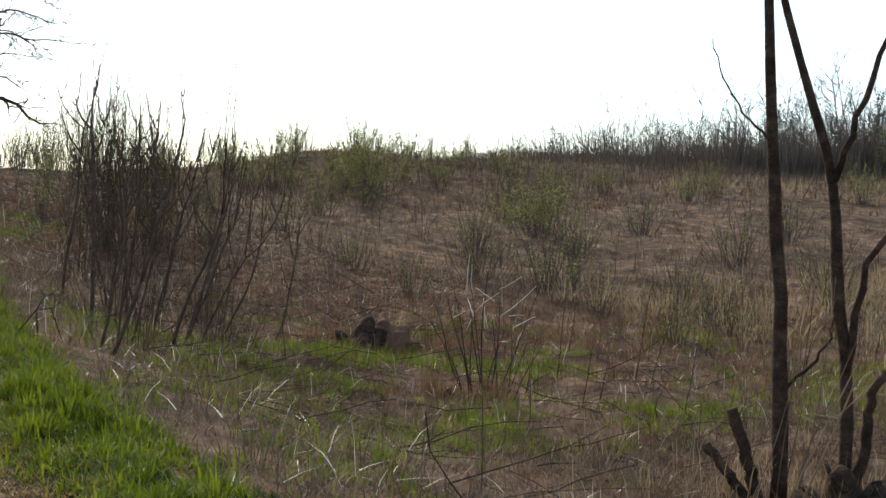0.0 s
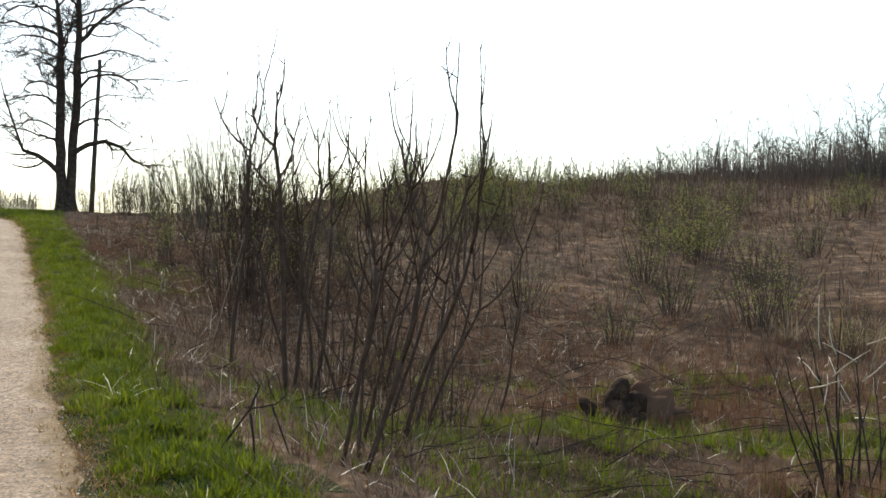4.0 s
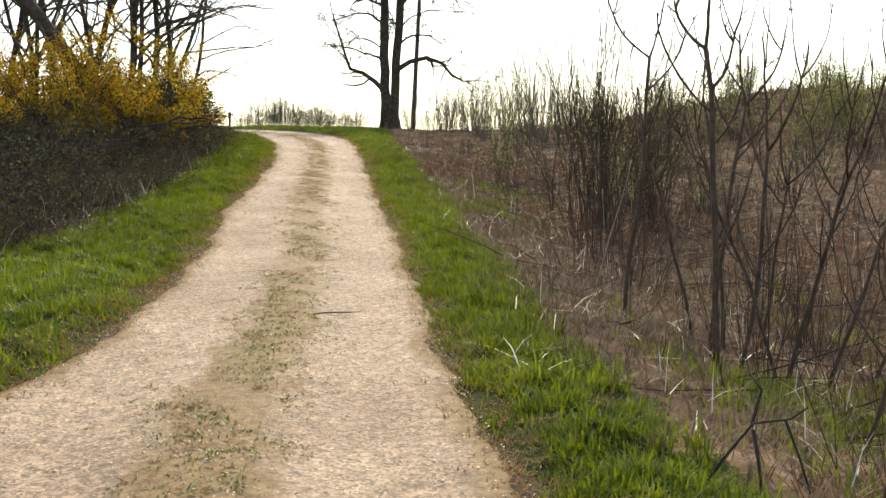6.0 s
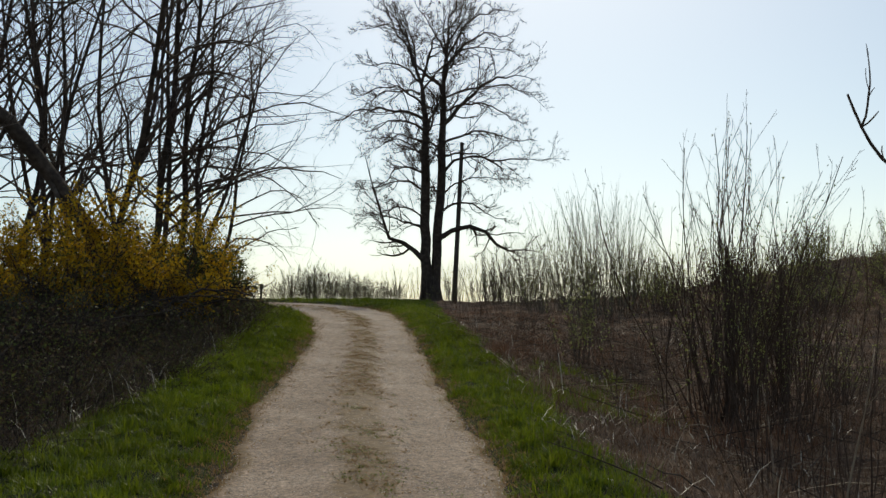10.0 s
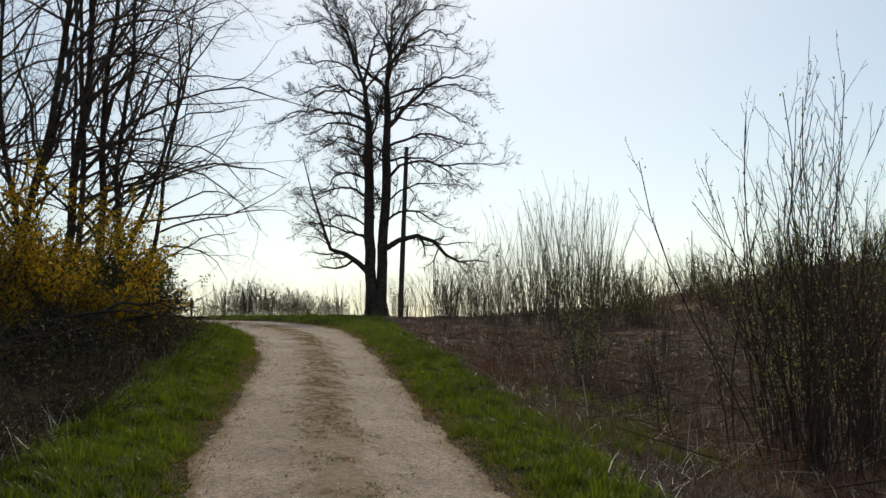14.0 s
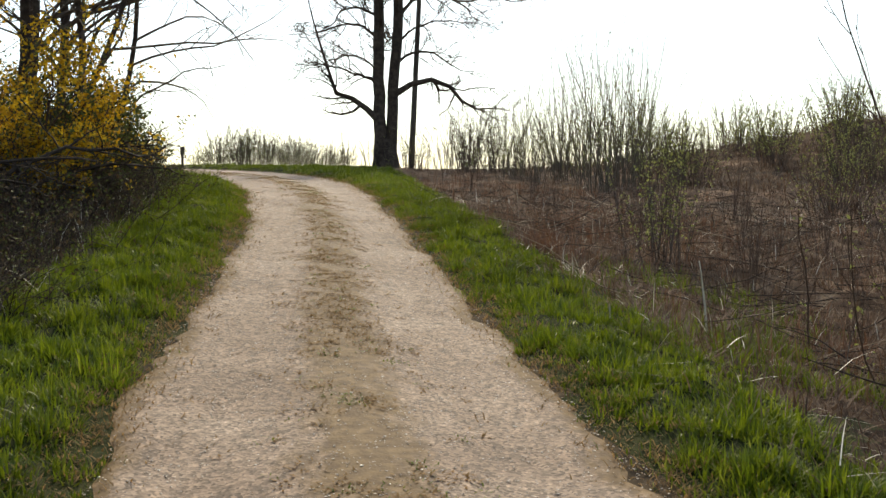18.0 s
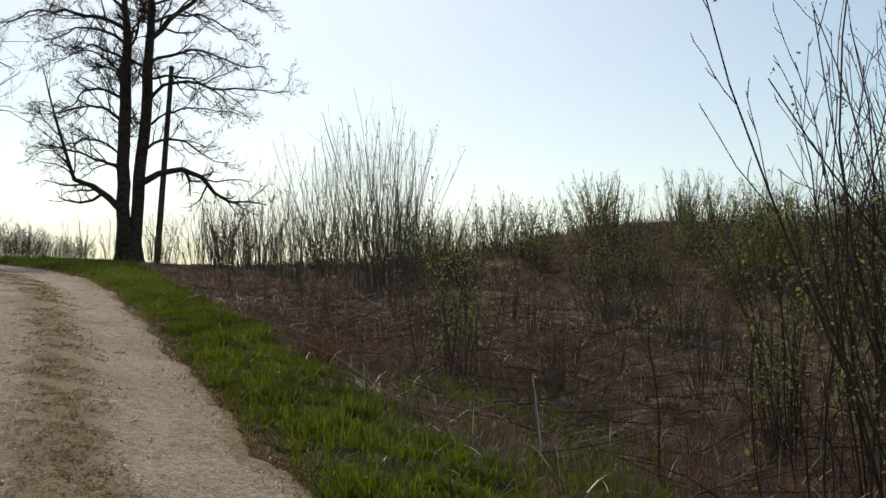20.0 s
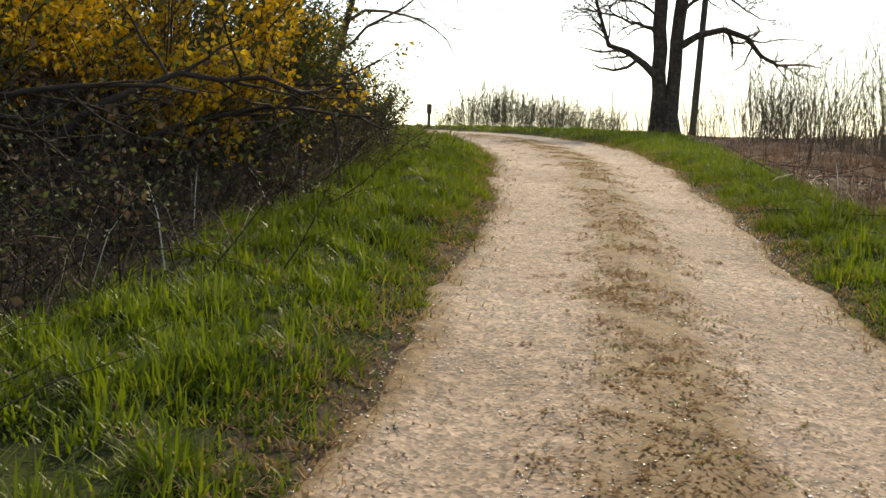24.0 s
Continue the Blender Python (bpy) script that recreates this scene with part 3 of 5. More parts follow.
def pebbles(rng, x, y, size):
    """Squashed eight-faced stones."""
    n = len(x)
    o = np.array([(1, 0, 0), (0, 1, 0), (-1, 0, 0), (0, -1, 0), (0, 0, 0.4), (0, 0, -0.4)], float)
    v = o[None] * rng.uniform(0.6, 1.2, (n, 6, 1)) * size[:, None, None]
    a = rng.rand(n) * 6.28
    c, s = np.cos(a)[:, None], np.sin(a)[:, None]
    vx, vy = v[..., 0] * c - v[..., 1] * s, v[..., 0] * s + v[..., 1] * c
    z = land(x, y) + 0.022
    v = np.stack([vx + x[:, None], vy + y[:, None], v[..., 2] + z[:, None] + size[:, None] * 0.25], -1).reshape(-1, 3)
    t = np.array([(0, 1, 4), (1, 2, 4), (2, 3, 4), (3, 0, 4), (1, 0, 5), (3, 2, 5)])
    f = (np.arange(n)[:, None, None] * 6 + t[None]).reshape(-1, 3)
    return v, f


y = spread_y(rng, 64000, -2, 44, 1.0)
x = track_left(y) + (track_right(y) - track_left(y)) * rng.uniform(0.0, 1.0, len(y))
stuff("gravel", [pebbles(rng, x, y, rng.uniform(0.0025, 0.0085, len(y)) * np.where(rng.rand(len(y)) < 0.03, 1.6, 1.0))], M_STONE, "loose pale and dark gravel stones on the track", "gravel")

# ---------------------------------------------------------------- bare wood
def bent(rng, p, d, length, n, wobble, up=0.0):
    """A wandering line of n+1 points."""
    pts, p, d = [np.array(p, float)], np.array(p, float), np.array(d, float)
    d /= np.linalg.norm(d)
    for _ in range(n):
        d = d + rng.randn(3) * wobble + np.array([0, 0, up])
        d /= np.linalg.norm(d)
        p = p + d * length / n
        pts.append(p)
    return np.array(pts)


def along(pts, t):
    k = t * (len(pts) - 1)
    i = min(int(k), len(pts) - 2)
    return pts[i] + (pts[i + 1] - pts[i]) * (k - i), pts[i + 1] - pts[i]


def sprout(geo, rng, pts, r0, r1, depth, ratio, kids, spread, up, sides=4, wobble=0.12, tmin=0.25, kid_len=None, fine=0.002):
    """A branch as a tapering tube, and its side branches down to twigs."""
    geo.tube(pts, np.linspace(r0, r1, len(pts)), max(3, sides), cap=False)
    if depth <= 0:
        return
    total = np.linalg.norm(np.diff(pts, axis=0), axis=1).sum()
    for j in range(kids[0]):
        t = tmin + (1 - tmin) * (j + rng.rand()) / kids[0]
        q, d = along(pts, min(t, 0.98))
        d = d / (np.linalg.norm(d) + 1e-9)
        a = rng.randn(3)
        a -= a @ d * d
        a /= np.linalg.norm(a) + 1e-9
        ang = rng.uniform(*spread)
        nd = d * math.cos(ang) + a * math.sin(ang)
        ln = (kid_len or total) * ratio * rng.uniform(0.6, 1.2) * (1.15 - 0.5 * t)
        rr = (r0 + (r1 - r0) * t) * rng.uniform(0.45, 0.65)
        sprout(geo, rng, bent(rng, q, nd, ln, 4 if depth > 1 else 3 if depth == 1 else 2, wobble, up), max(rr, fine), max(rr * 0.3, fine * 0.7), depth - 1, ratio, kids[1:] or [0], spread, up,
               3, wobble, fine=fine)


def leaf_cards(rng, pts, size, flatness=0.5):
    """Small bent two-triangle leaves at the given points."""
    n = len(pts)
    a = rng.randn(n, 3)
    a /= np.linalg.norm(a, axis=1)[:, None]
    b = rng.randn(n, 3)
    b -= (b * a).sum(1)[:, None] * a
    b /= np.linalg.norm(b, axis=1)[:, None]
    s = (size * rng.uniform(0.6, 1.3, n))[:, None]
    c = np.cross(a, b) * s * 0.25
    v = np.stack([pts, pts + a * s * 0.5 + b * s * 0.32 + c, pts + a * s, pts + a * s * 0.5 - b * s * 0.32 + c], 1).reshape(-1, 3)
    k = np.arange(n)[:, None] * 4
    return v, np.concatenate([k + [0, 1, 2], k + [0, 2, 3]], 1).reshape(-1, 3)


# ---------------------------------------------------------------- the double-trunked tree on the crest
def big_tree():
    rng = np.random.RandomState(21)
    at = spot(9.05, 53.4, -0.05)
    r = root("tree", Matrix.Translation(at), "tall bare double-trunked tree with arching limbs on the crest", "tree")
    lines, trunks = [], []
    # how far each trunk stands off the middle, by height
    for hs, xs, r0 in (([0, 2.7, 5.3, 7.9, 9.9, 11.4, 12.9], [-0.22, -0.23, -0.27, -0.28, -0.38, -0.82, -1.2], 0.27),
                       ([0, 2.7, 5.3, 7.9, 9.9, 11.8, 14.1], [0.22, 0.31, 0.46, 0.52, 0.62, 0.78, 0.95], 0.25)):
        h = hs[-1]
        zs = np.linspace(0, h, 19)
        pts = np.stack([np.interp(zs, hs, xs) + rng.randn(19) * 0.025, 0.1 * np.sin(zs * 0.5 + h), zs], -1)
        rad = np.interp(zs / h, [0, 0.05, 0.2, 0.5, 0.68, 0.85, 1], [1.12, 0.95, 0.88, 0.76, 0.5, 0.24, 0.06]) * r0
        g = Geo()
        g.tube(pts, rad, 11)
        trunks.append(part("trunk", g.mesh("trunk", M_BARK), r))
        lines.append((pts, rad, h))
    # root flare joins the two
    g = Geo()
    a = np.linspace(0, 2 * math.pi, 14, endpoint=False)
    for lo, hi, s0, s1 in ((0, 0.15, 0.72, 0.6), (0.15, 0.6, 0.6, 0.5), (0.6, 1.2, 0.5, 0.36)):
        v = [(s0 * (0.92 + 0.08 * math.sin(3 * t)) * math.cos(t), s0 * 0.5 * math.sin(t), lo) for t in a] + [(s1 * 0.95 * math.cos(t), s1 * 0.45 * math.sin(t), hi) for t in a]
        g.add(v, [(i, (i + 1) % 14, 14 + (i + 1) % 14, 14 + i) for i in range(14)])
    part("root_flare", g.mesh("root_flare", M_BARK), r)

    def limb(k, z, yaw, climb, reach, r0):
        """A limb whose climb, in degrees, changes from its root to its tip."""
        pts, rad, h = lines[k]
        q, _ = along(pts, z / h)
        n = 12
        line, p, w = [q], q.copy(), 0.0
        for i in range(n):
            e = radians(float(np.interp(i / (n - 1), [0, 0.4, 0.75, 1], climb)) + rng.randn() * 13)
            w = w * 0.6 + rng.randn() * 0.2
            p = p + np.array([math.cos(yaw + w) * math.cos(e), math.sin(yaw + w) * math.cos(e), math.sin(e)]) * reach / n * 1.12
            line.append(p.copy())
        g = Geo()
        sprout(g, rng, np.array(line), r0, 0.014, 3, 0.37, [15, 9, 4], (0.35, 1.05), 0.07, 5, 0.2, 0.12, kid_len=max(reach, 3.4), fine=0.007)
        part("limb", g.mesh("limb", M_BARK), trunks[k])

    arching, sagging, level, rising, steep = (35, 5, -28, 5), (22, -8, -48, -30), (40, 15, -12, 5), (62, 48, 8, -8), (66, 58, 58, 66)
    for z, climb, reach, r0 in ((3.2, level, 2.5, 0.07), (4.0, arching, 2.6, 0.05), (5.0, arching, 2.6, 0.07), (5.9, sagging, 2.2, 0.07), (6.6, level, 2.6, 0.05), (7.3, sagging, 2.4, 0.06), (7.9, arching, 2.8, 0.07),
                                (8.5, level, 4.0, 0.09), (9.1, arching, 3.2, 0.06), (9.7, sagging, 2.8, 0.06), (10.3, level, 2.6, 0.06), (10.9, rising, 3.2, 0.06), (11.6, steep, 2.7, 0.05), (12.1, steep, 1.6, 0.04)):
        limb(0, z, math.pi + rng.uniform(-0.45, 0.45), climb, reach * 1.15, r0)
    for z, climb, reach, r0 in ((4.1, arching, 3.0, 0.07), (5.0, level, 2.6, 0.05), (5.9, level, 4.2, 0.08), (6.8, sagging, 3.0, 0.06), (7.4, arching, 3.8, 0.07), (7.7, rising, 5.4, 0.13), (8.9, sagging, 3.2, 0.06),
                                (9.6, level, 3.6, 0.06), (10.3, rising, 4.4, 0.09), (11.0, level, 3.4, 0.06), (11.5, rising, 3.6, 0.07), (12.0, steep, 2.2, 0.06), (12.6, steep, 1.8, 0.05), (13.2, steep, 1.3, 0.04)):
        limb(1, z, rng.uniform(-0.45, 0.45), climb, reach * 1.2, r0)
    # limbs between the trunks, and those that reach towards the track and away from it
    for k, z, yaw, climb, reach, r0 in ((1, 9.6, 3.0, steep, 3.6, 0.08), (1, 11.6, 3.3, steep, 2.8, 0.05), (0, 10.2, 0.4, steep, 3.8, 0.08), (0, 8.0, 0.2, steep, 2.6, 0.06), (0, 11.2, 2.2, steep, 3.0, 0.05)):
        limb(k, z, yaw, climb, reach, r0)
    for j in range(14):
        k = j % 2
        yaw = (-1) ** (j // 2) * rng.uniform(1.1, 1.9)
        z = 4.3 + 0.56 * j
        limb(k, z, yaw, (steep if z > 11 else level), 3.6 - 0.1 * max(0, z - 8), 0.06)
    # the two low limbs that stand out
    for line, r0 in (([(-0.3, 0, 1.9), (-0.75, 0, 2.35), (-1.3, 0.1, 2.75), (-1.95, 0.1, 2.95), (-2.15, 0, 3.5), (-2.5, 0, 4.6), (-2.85, 0, 5.8), (-3.1, 0.1, 6.9)], 0.14),
                     ([(0.45, 0, 3.0), (1.0, 0, 3.35), (1.8, -0.1, 3.55), (2.6, -0.1, 3.3), (3.1, 0, 2.75), (3.7, 0, 2.45), (4.5, 0, 2.5), (5.2, 0, 2.4)], 0.15)):
        g = Geo()
        sprout(g, rng, np.array(line, float), r0, 0.014, 3, 0.34, [15, 8, 5], (0.5, 1.2), 0.06, 6, 0.22, 0.2, kid_len=5.5, fine=0.0075)
        part("limb", g.mesh("limb", M_BARK), trunks[0 if line[0][0] < 0 else 1], "long low crooked limb")


big_tree()


def utility_pole():
    at = spot(10.9, 57.0, -0.1)
    r = root("utility_pole", Matrix.Translation(at) @ pose(0, 0, 0, 0, 3.2, 0), "weathered wooden pole leaning behind the tree", "pole")
    g = Geo()
    zs = np.linspace(0, 8.2, 12)
    g.tube(np.stack([0 * zs, 0 * zs, zs], -1), np.linspace(0.135, 0.095, 12), 10)
    part("pole_shaft", g.mesh("pole_shaft", M_POLE), r)
    g = Geo()
    g.tube([(0, 0, 8.2), (0, 0, 8.24), (0, 0, 8.3)], [0.115, 0.12, 0.02], 10)
    part("cap", g.mesh("cap", M_POLE), r)
    g = Geo()
    g.tube([(0.1, -0.02, 7.9), (0.28, -0.02, 7.95), (0.3, -0.02, 8.15)], [0.02, 0.02, 0.03], 6)
    part("bracket", g.mesh("bracket", M_POLE), r)


utility_pole()


def marker_post():
    at = spot(1.2, 49.0, -0.05)
    r = root("marker_post", Matrix.Translation(at), "short dark post beside the track at the crest", "post")
    g = Geo()
    g.tube([(0, 0, 0), (0, 0, 0.3), (0, 0, 0.62)], [0.045, 0.045, 0.043], 8)
    part("post_shaft", g.mesh("post_shaft", M_POLE), r)
    g = Geo()
    g.add([(x, y, z) for z in (0.42, 0.7) for x, y in ((-0.07, -0.06), (0.07, -0.06), (0.07, -0.045), (-0.07, -0.045))],
          [(0, 1, 5, 4), (1, 2, 6, 5), (2, 3, 7, 6), (3, 0, 4, 7), (4, 5, 6, 7), (3, 2, 1, 0)])
    part("plate", g.mesh("plate", M_POLE, False), r)


marker_post()


# ---------------------------------------------------------------- shrubs
def coppice(name, seed, stems, height, spread, twigs, label, buds=0, bud_size=0.03, thick=0.011, fan=0.35, material=None, group="", straight=0.05, low=0.45, fine=0.002, single=999):
    """A many-stemmed bare shrub, built at the origin: each stem is a part; where it stands far off only the first ones, and the rest is a tangle."""
    rng = np.random.RandomState(seed)
    r = root(name, Matrix.Identity(4), label, "shrub", group)
    g, tips = Geo(), []
    for i in range(stems):
        a, q = rng.rand() * 6.28, abs(rng.randn()) * spread * 0.45
        base = np.array([q * math.cos(a), q * math.sin(a), -0.06])
        lean = fan * (0.25 + rng.rand()) * min(1.6, 0.5 + q / (spread + 0.01))
        d = np.array([math.cos(a) * lean + rng.randn() * 0.08, math.sin(a) * lean + rng.randn() * 0.08, 1])
        h = height * rng.uniform(low, 1.05) * (1 - 0.32 * min(1.0, q / (spread + 0.01)))
        pts = bent(rng, base, d, h, 6, straight, 0.035)
        if i <= single:
            g = Geo()
        r0 = thick * rng.uniform(0.7, 1.3) * (0.6 + 0.4 * h / height)
        sprout(g, rng, pts, r0, r0 * 0.4, 2 if twigs > 3 else 1, 0.24, [twigs, 2], (0.25, 0.75), 0.12, 4, 0.08, 0.3, fine=fine)
        for t in np.linspace(0.35, 1, 8):
            tips.append(along(pts, min(t, 0.999))[0])
        if i < single:
            part("stem", g.mesh("stem", material or M_STEM), r)
    if stems > single:
        tagged(part("stem_tangle", g.mesh("stem_tangle", material or M_STEM), r), kind="stuff")
    if buds:
        tips = np.array(tips)
        p = tips[rng.randint(0, len(tips), buds)] + np.clip(rng.randn(buds, 3), -1.5, 1.5) * [0.035, 0.035, 0.06]
        v, f = leaf_cards(rng, p, bud_size)
        tagged(part("bud_foliage", fast_mesh("bud_foliage", v, f, M_BUD), r, "small pale green opening buds"), kind="stuff")
    return r


def put(ob, x, y, turn=0.0, scale=1.0, sz=None):
    m = Matrix.Translation(spot(x, y)) @ Matrix.Rotation(turn, 4, "Z") @ Matrix.Diagonal((scale, scale, sz or scale, 1))
    ob.matrix_basis = m
    return ob


def put_copy(ob, x, y, turn=0.0, scale=1.0, sz=None):
    c = copy_thing(ob, Matrix.Identity(4))
    return put(c, x, y, turn, scale, sz)


# the large dense shrub beside the verge
big_shrub = put(coppice("dense_shrub", 31, 80, 4.1, 1.35, 6, "dense reddish-brown bare shrub of many upright stems", 1200, 0.035, 0.0115, 0.2, straight=0.1, low=0.5, fine=0.0035), 6.35, 19.0)
put_copy(big_shrub, 7.7, 19.9, 2.0, 0.8, 0.8)
put(coppice("budding_shrub", 32, 46, 2.2, 0.6, 3, "bare shrub with yellow-green buds along its stems", 900, 0.04, 0.009, 0.3), 8.3, 22.0)
put(coppice("verge_shrub", 36, 24, 2.4, 0.45, 4, "slender budding shrub of thin upright stems in the field edge", 900, 0.035, 0.008, 0.2, material=M_TWIG, fine=0.003), 6.4, 24.9)
# slender coppice scrub along the crest, beyond the tree and in front of it
scrub_a = coppice("scrub", 33, 42, 4.5, 1.2, 3, "thin upright bare scrub with fat buds below the crest", 1100, 0.04, 0.011, 0.27, group="scrub along the crest", straight=0.06, material=M_PALETWIG, low=0.45, fine=0.003, single=16)
scrub_b = coppice("scrub", 34, 54, 2.6, 2.3, 4, "thin upright bare scrub on the crest", 300, 0.05, 0.0095, 0.3, group="scrub along the crest", straight=0.1, material=M_TWIG, low=0.3, fine=0.0045, single=12)
scrub_c = coppice("scrub", 35, 150, 1.6, 1.3, 4, "low pale green budding scrub on the crest", 600, 0.035, 0.0055, 0.36, group="scrub along the crest", straight=0.1, material=M_PALETWIG, low=0.3, fine=0.0045, single=12)
put(scrub_a, 10.6, 36.0)
put(scrub_b, 11.5, 50.0)
put(scrub_c, 3.5, 52.6, 0, 1.15)
rs = np.random.RandomState(5)
for x, y, s in ((11.6, 37.4, 0.95), (12.6, 38.8, 1.0), (11.2, 40.2, 0.9), (12.4, 41.8, 0.95), (13.6, 40.4, 0.8), (10.4, 42.0, 0.75), (9.6, 38.2, 0.6)):
    put_copy(scrub_a, x, y, rs.rand() * 6, s)
for x, y, s in ((9.8, 44.5, 0.9), (11.2, 46, 1.0), (12.8, 45, 1.0), (8.6, 46.5, 0.7), (10.6, 48.5, 1.0), (14.4, 43, 1.0), (16, 45, 1.0), (10.2, 47, 0.8), (12.6, 51.5, 1.0), (10.4, 55.5, 0.9), (13.6, 53.0, 1.0), (15.2, 54.0, 1.0), (17.0, 52, 1.0), (19.0, 53, 1.0), (21.5, 54, 1.0), (24, 55, 1.1),
                (7.6, 56, 0.7), (27, 57, 1.1), (14.2, 47.5, .8), (9.3, 57.5, .8), (17.5, 47, .8), (30, 58, 1.1), (21, 48, 0.8)):
    put_copy(scrub_b, x, y, rs.rand() * 6, s)
for x, y, s in ((2.7, 53.2, 1.0), (4.5, 53.4, 1.05), (5.3, 52.8, 0.85), (6.1, 53.3, 0.75), (6.9, 53.6, 0.65), (7.6, 54.4, 0.6), (3.9, 54.6, 1.1), (5.7, 54.6, 0.85), (2.0, 54.8, 0.6)):
    put_copy(scrub_c, x, y, rs.rand() * 6, s)

# ---------------------------------------------------------------- the wooded bank on the other side of the track
def bank_tree(seed, x, y, height, lean, thick, n_limbs=16):
    rng = np.random.RandomState(seed)
    r = root("young_tree", Matrix.Translation(spot(x, y, -0.05)), "slender bare young tree in a crowded clump on the bank", "tree", "young trees on the bank")
    pts = bent(rng, (0, 0, 0), (lean[0] * 0.7, lean[1], 1), height, 12, 0.085, 0.055)
    g = Geo()
    g.tube(pts, np.interp(np.linspace(0, 1, 13), [0, 0.05, 0.5, 1], [thick * 1.3, thick, thick * 0.62, thick * 0.08]), 8)
    trunk = part("trunk", g.mesh("trunk", M_BARK), r)
    for j in range(n_limbs):
        t = 0.16 + 0.76 * j / n_limbs
        q, d = along(pts, t)
        a = rng.rand() * 6.28
        if rng.rand() < 0.45:
            a = rng.uniform(-0.9, 0.5)
        up = rng.uniform(0.5, 1.6)
        ln = height * rng.uniform(0.2, 0.44) * (1.15 - 0.6 * t)
        g = Geo()
        line = bent(rng, q, (math.cos(a), math.sin(a), up), ln, 8, 0.17, 0.05 if rng.rand() < 0.6 else -0.13)
        r0 = thick * (0.55 - 0.3 * t)
        sprout(g, rng, line, r0, r0 * 0.2, 2, 0.4, [7, 3], (0.35, 0.95), 0.02, 4, 0.2, 0.15, kid_len=max(ln, 2.4), fine=0.0035)
        part("limb", g.mesh("limb", M_TWIG), trunk)
    return r


for k, (x, y, h, lx, ly, th) in enumerate(((-0.9, 33.6, 10.5, 0.22, 0.0, 0.10), (-1.5, 34.2, 12.5, 0.16, 0.0, 0.13), (-2.1, 33.4, 13.5, 0.12, 0.05, 0.14), (-2.7, 34.6, 13.0, 0.05, 0.0, 0.10),
                                           (-3.3, 33.2, 13.5, 0.1, 0.0, 0.12), (-4.0, 34.8, 13.5, -0.02, 0.0, 0.11), (-4.7, 33.0, 13.0, 0.06, 0.0, 0.10), (-5.4, 34.0, 13.0, -0.05, 0.0, 0.12),
                                           (-6.3, 32.8, 13.5, 0.08, 0.0, 0.13), (-7.4, 33.5, 13.0, -0.04, 0.0, 0.12), (-8.6, 31.5, 12.5, 0.03, 0.0, 0.14), (-6.9, 28.4, 12.5, -0.06, 0.0, 0.16),
                                           (-8.2, 27.0, 12.0, 0.06, 0.0, 0.15), (-10.5, 30.0, 12.5, 0.0, 0.0, 0.15), (-1.2, 32.6, 9.5, 0.3, 0.0, 0.08), (-3.0, 32.4, 12.5, 0.16, 0.0, 0.09), (-4.4, 32.2, 12.5, 0.02, 0.0, 0.09), (-0.6, 34.4, 9.0, 0.28, 0.0, 0.08), (-1.8, 32.8, 12.0, 0.08, 0.0, 0.1), (-3.7, 33.8, 13.0, 0.12, 0.0, 0.1), (-2.4, 36.8, 11.5, 0.1, 0.0, 0.09), (-5.0, 37.5, 12.0, 0.02, 0.0, 0.1))):
    bank_tree(60 + k, x, y, h, (lx * 0.9 + 0.01, ly), th * 0.74, 19 if k < 12 else 14)


def arched_trunk():
    rng = np.random.RandomState(77)
    r = root("broken_tree", Matrix.Translation(spot(-2.65, 29.6, -0.05)), "dead trunk snapped and arched over beside the young trees", "tree")
    pts = np.array([(0, 0, 0), (-0.12, 0, 1.0), (-0.35, 0, 1.9), (-0.9, 0, 2.75), (-1.5, -0.1, 3.55), (-2.1, -0.1, 4.3), (-2.6, -0.2, 4.7), (-3.05, -0.2, 4.5), (-3.45, -0.3, 3.8), (-3.7, -0.3, 2.9)])
    g = Geo()
    g.tube(pts, [0.2, 0.18, 0.17, 0.17, 0.16, 0.17, 0.14, 0.1, 0.07, 0.04], 8)
    part("trunk", g.mesh("trunk", M_BARK), r)
    for q, d, ln, rr in (((-0.8, 0, 2.6), (0.25, 0.1, 1), 0.8, 0.09), ((-1.4, 0, 3.4), (0.35, -0.2, -1), 2.4, 0.07), ((-0.7, 0, 2.4), (0.3, -0.2, -1), 1.9, 0.06), ((-1.9, 0, 4.1), (0.3, 0.2, 1), 0.5, 0.06),
                         ((-2.1, 0, 4.3), (-0.4, 0.1, -1), 2.2, 0.05), ((-2.5, 0, 4.7), (-0.6, 0.2, 0.7), 0.9, 0.04), ((-1.1, 0, 3.0), (-0.5, -0.3, -1), 1.6, 0.05)):
        g = Geo()
        g.tube(bent(rng, q, d, ln, 5, 0.1), np.linspace(rr, rr * 0.4, 6), 6)
        part("branch", g.mesh("branch", M_BARK), r, "splintered hanging branch")


arched_trunk()


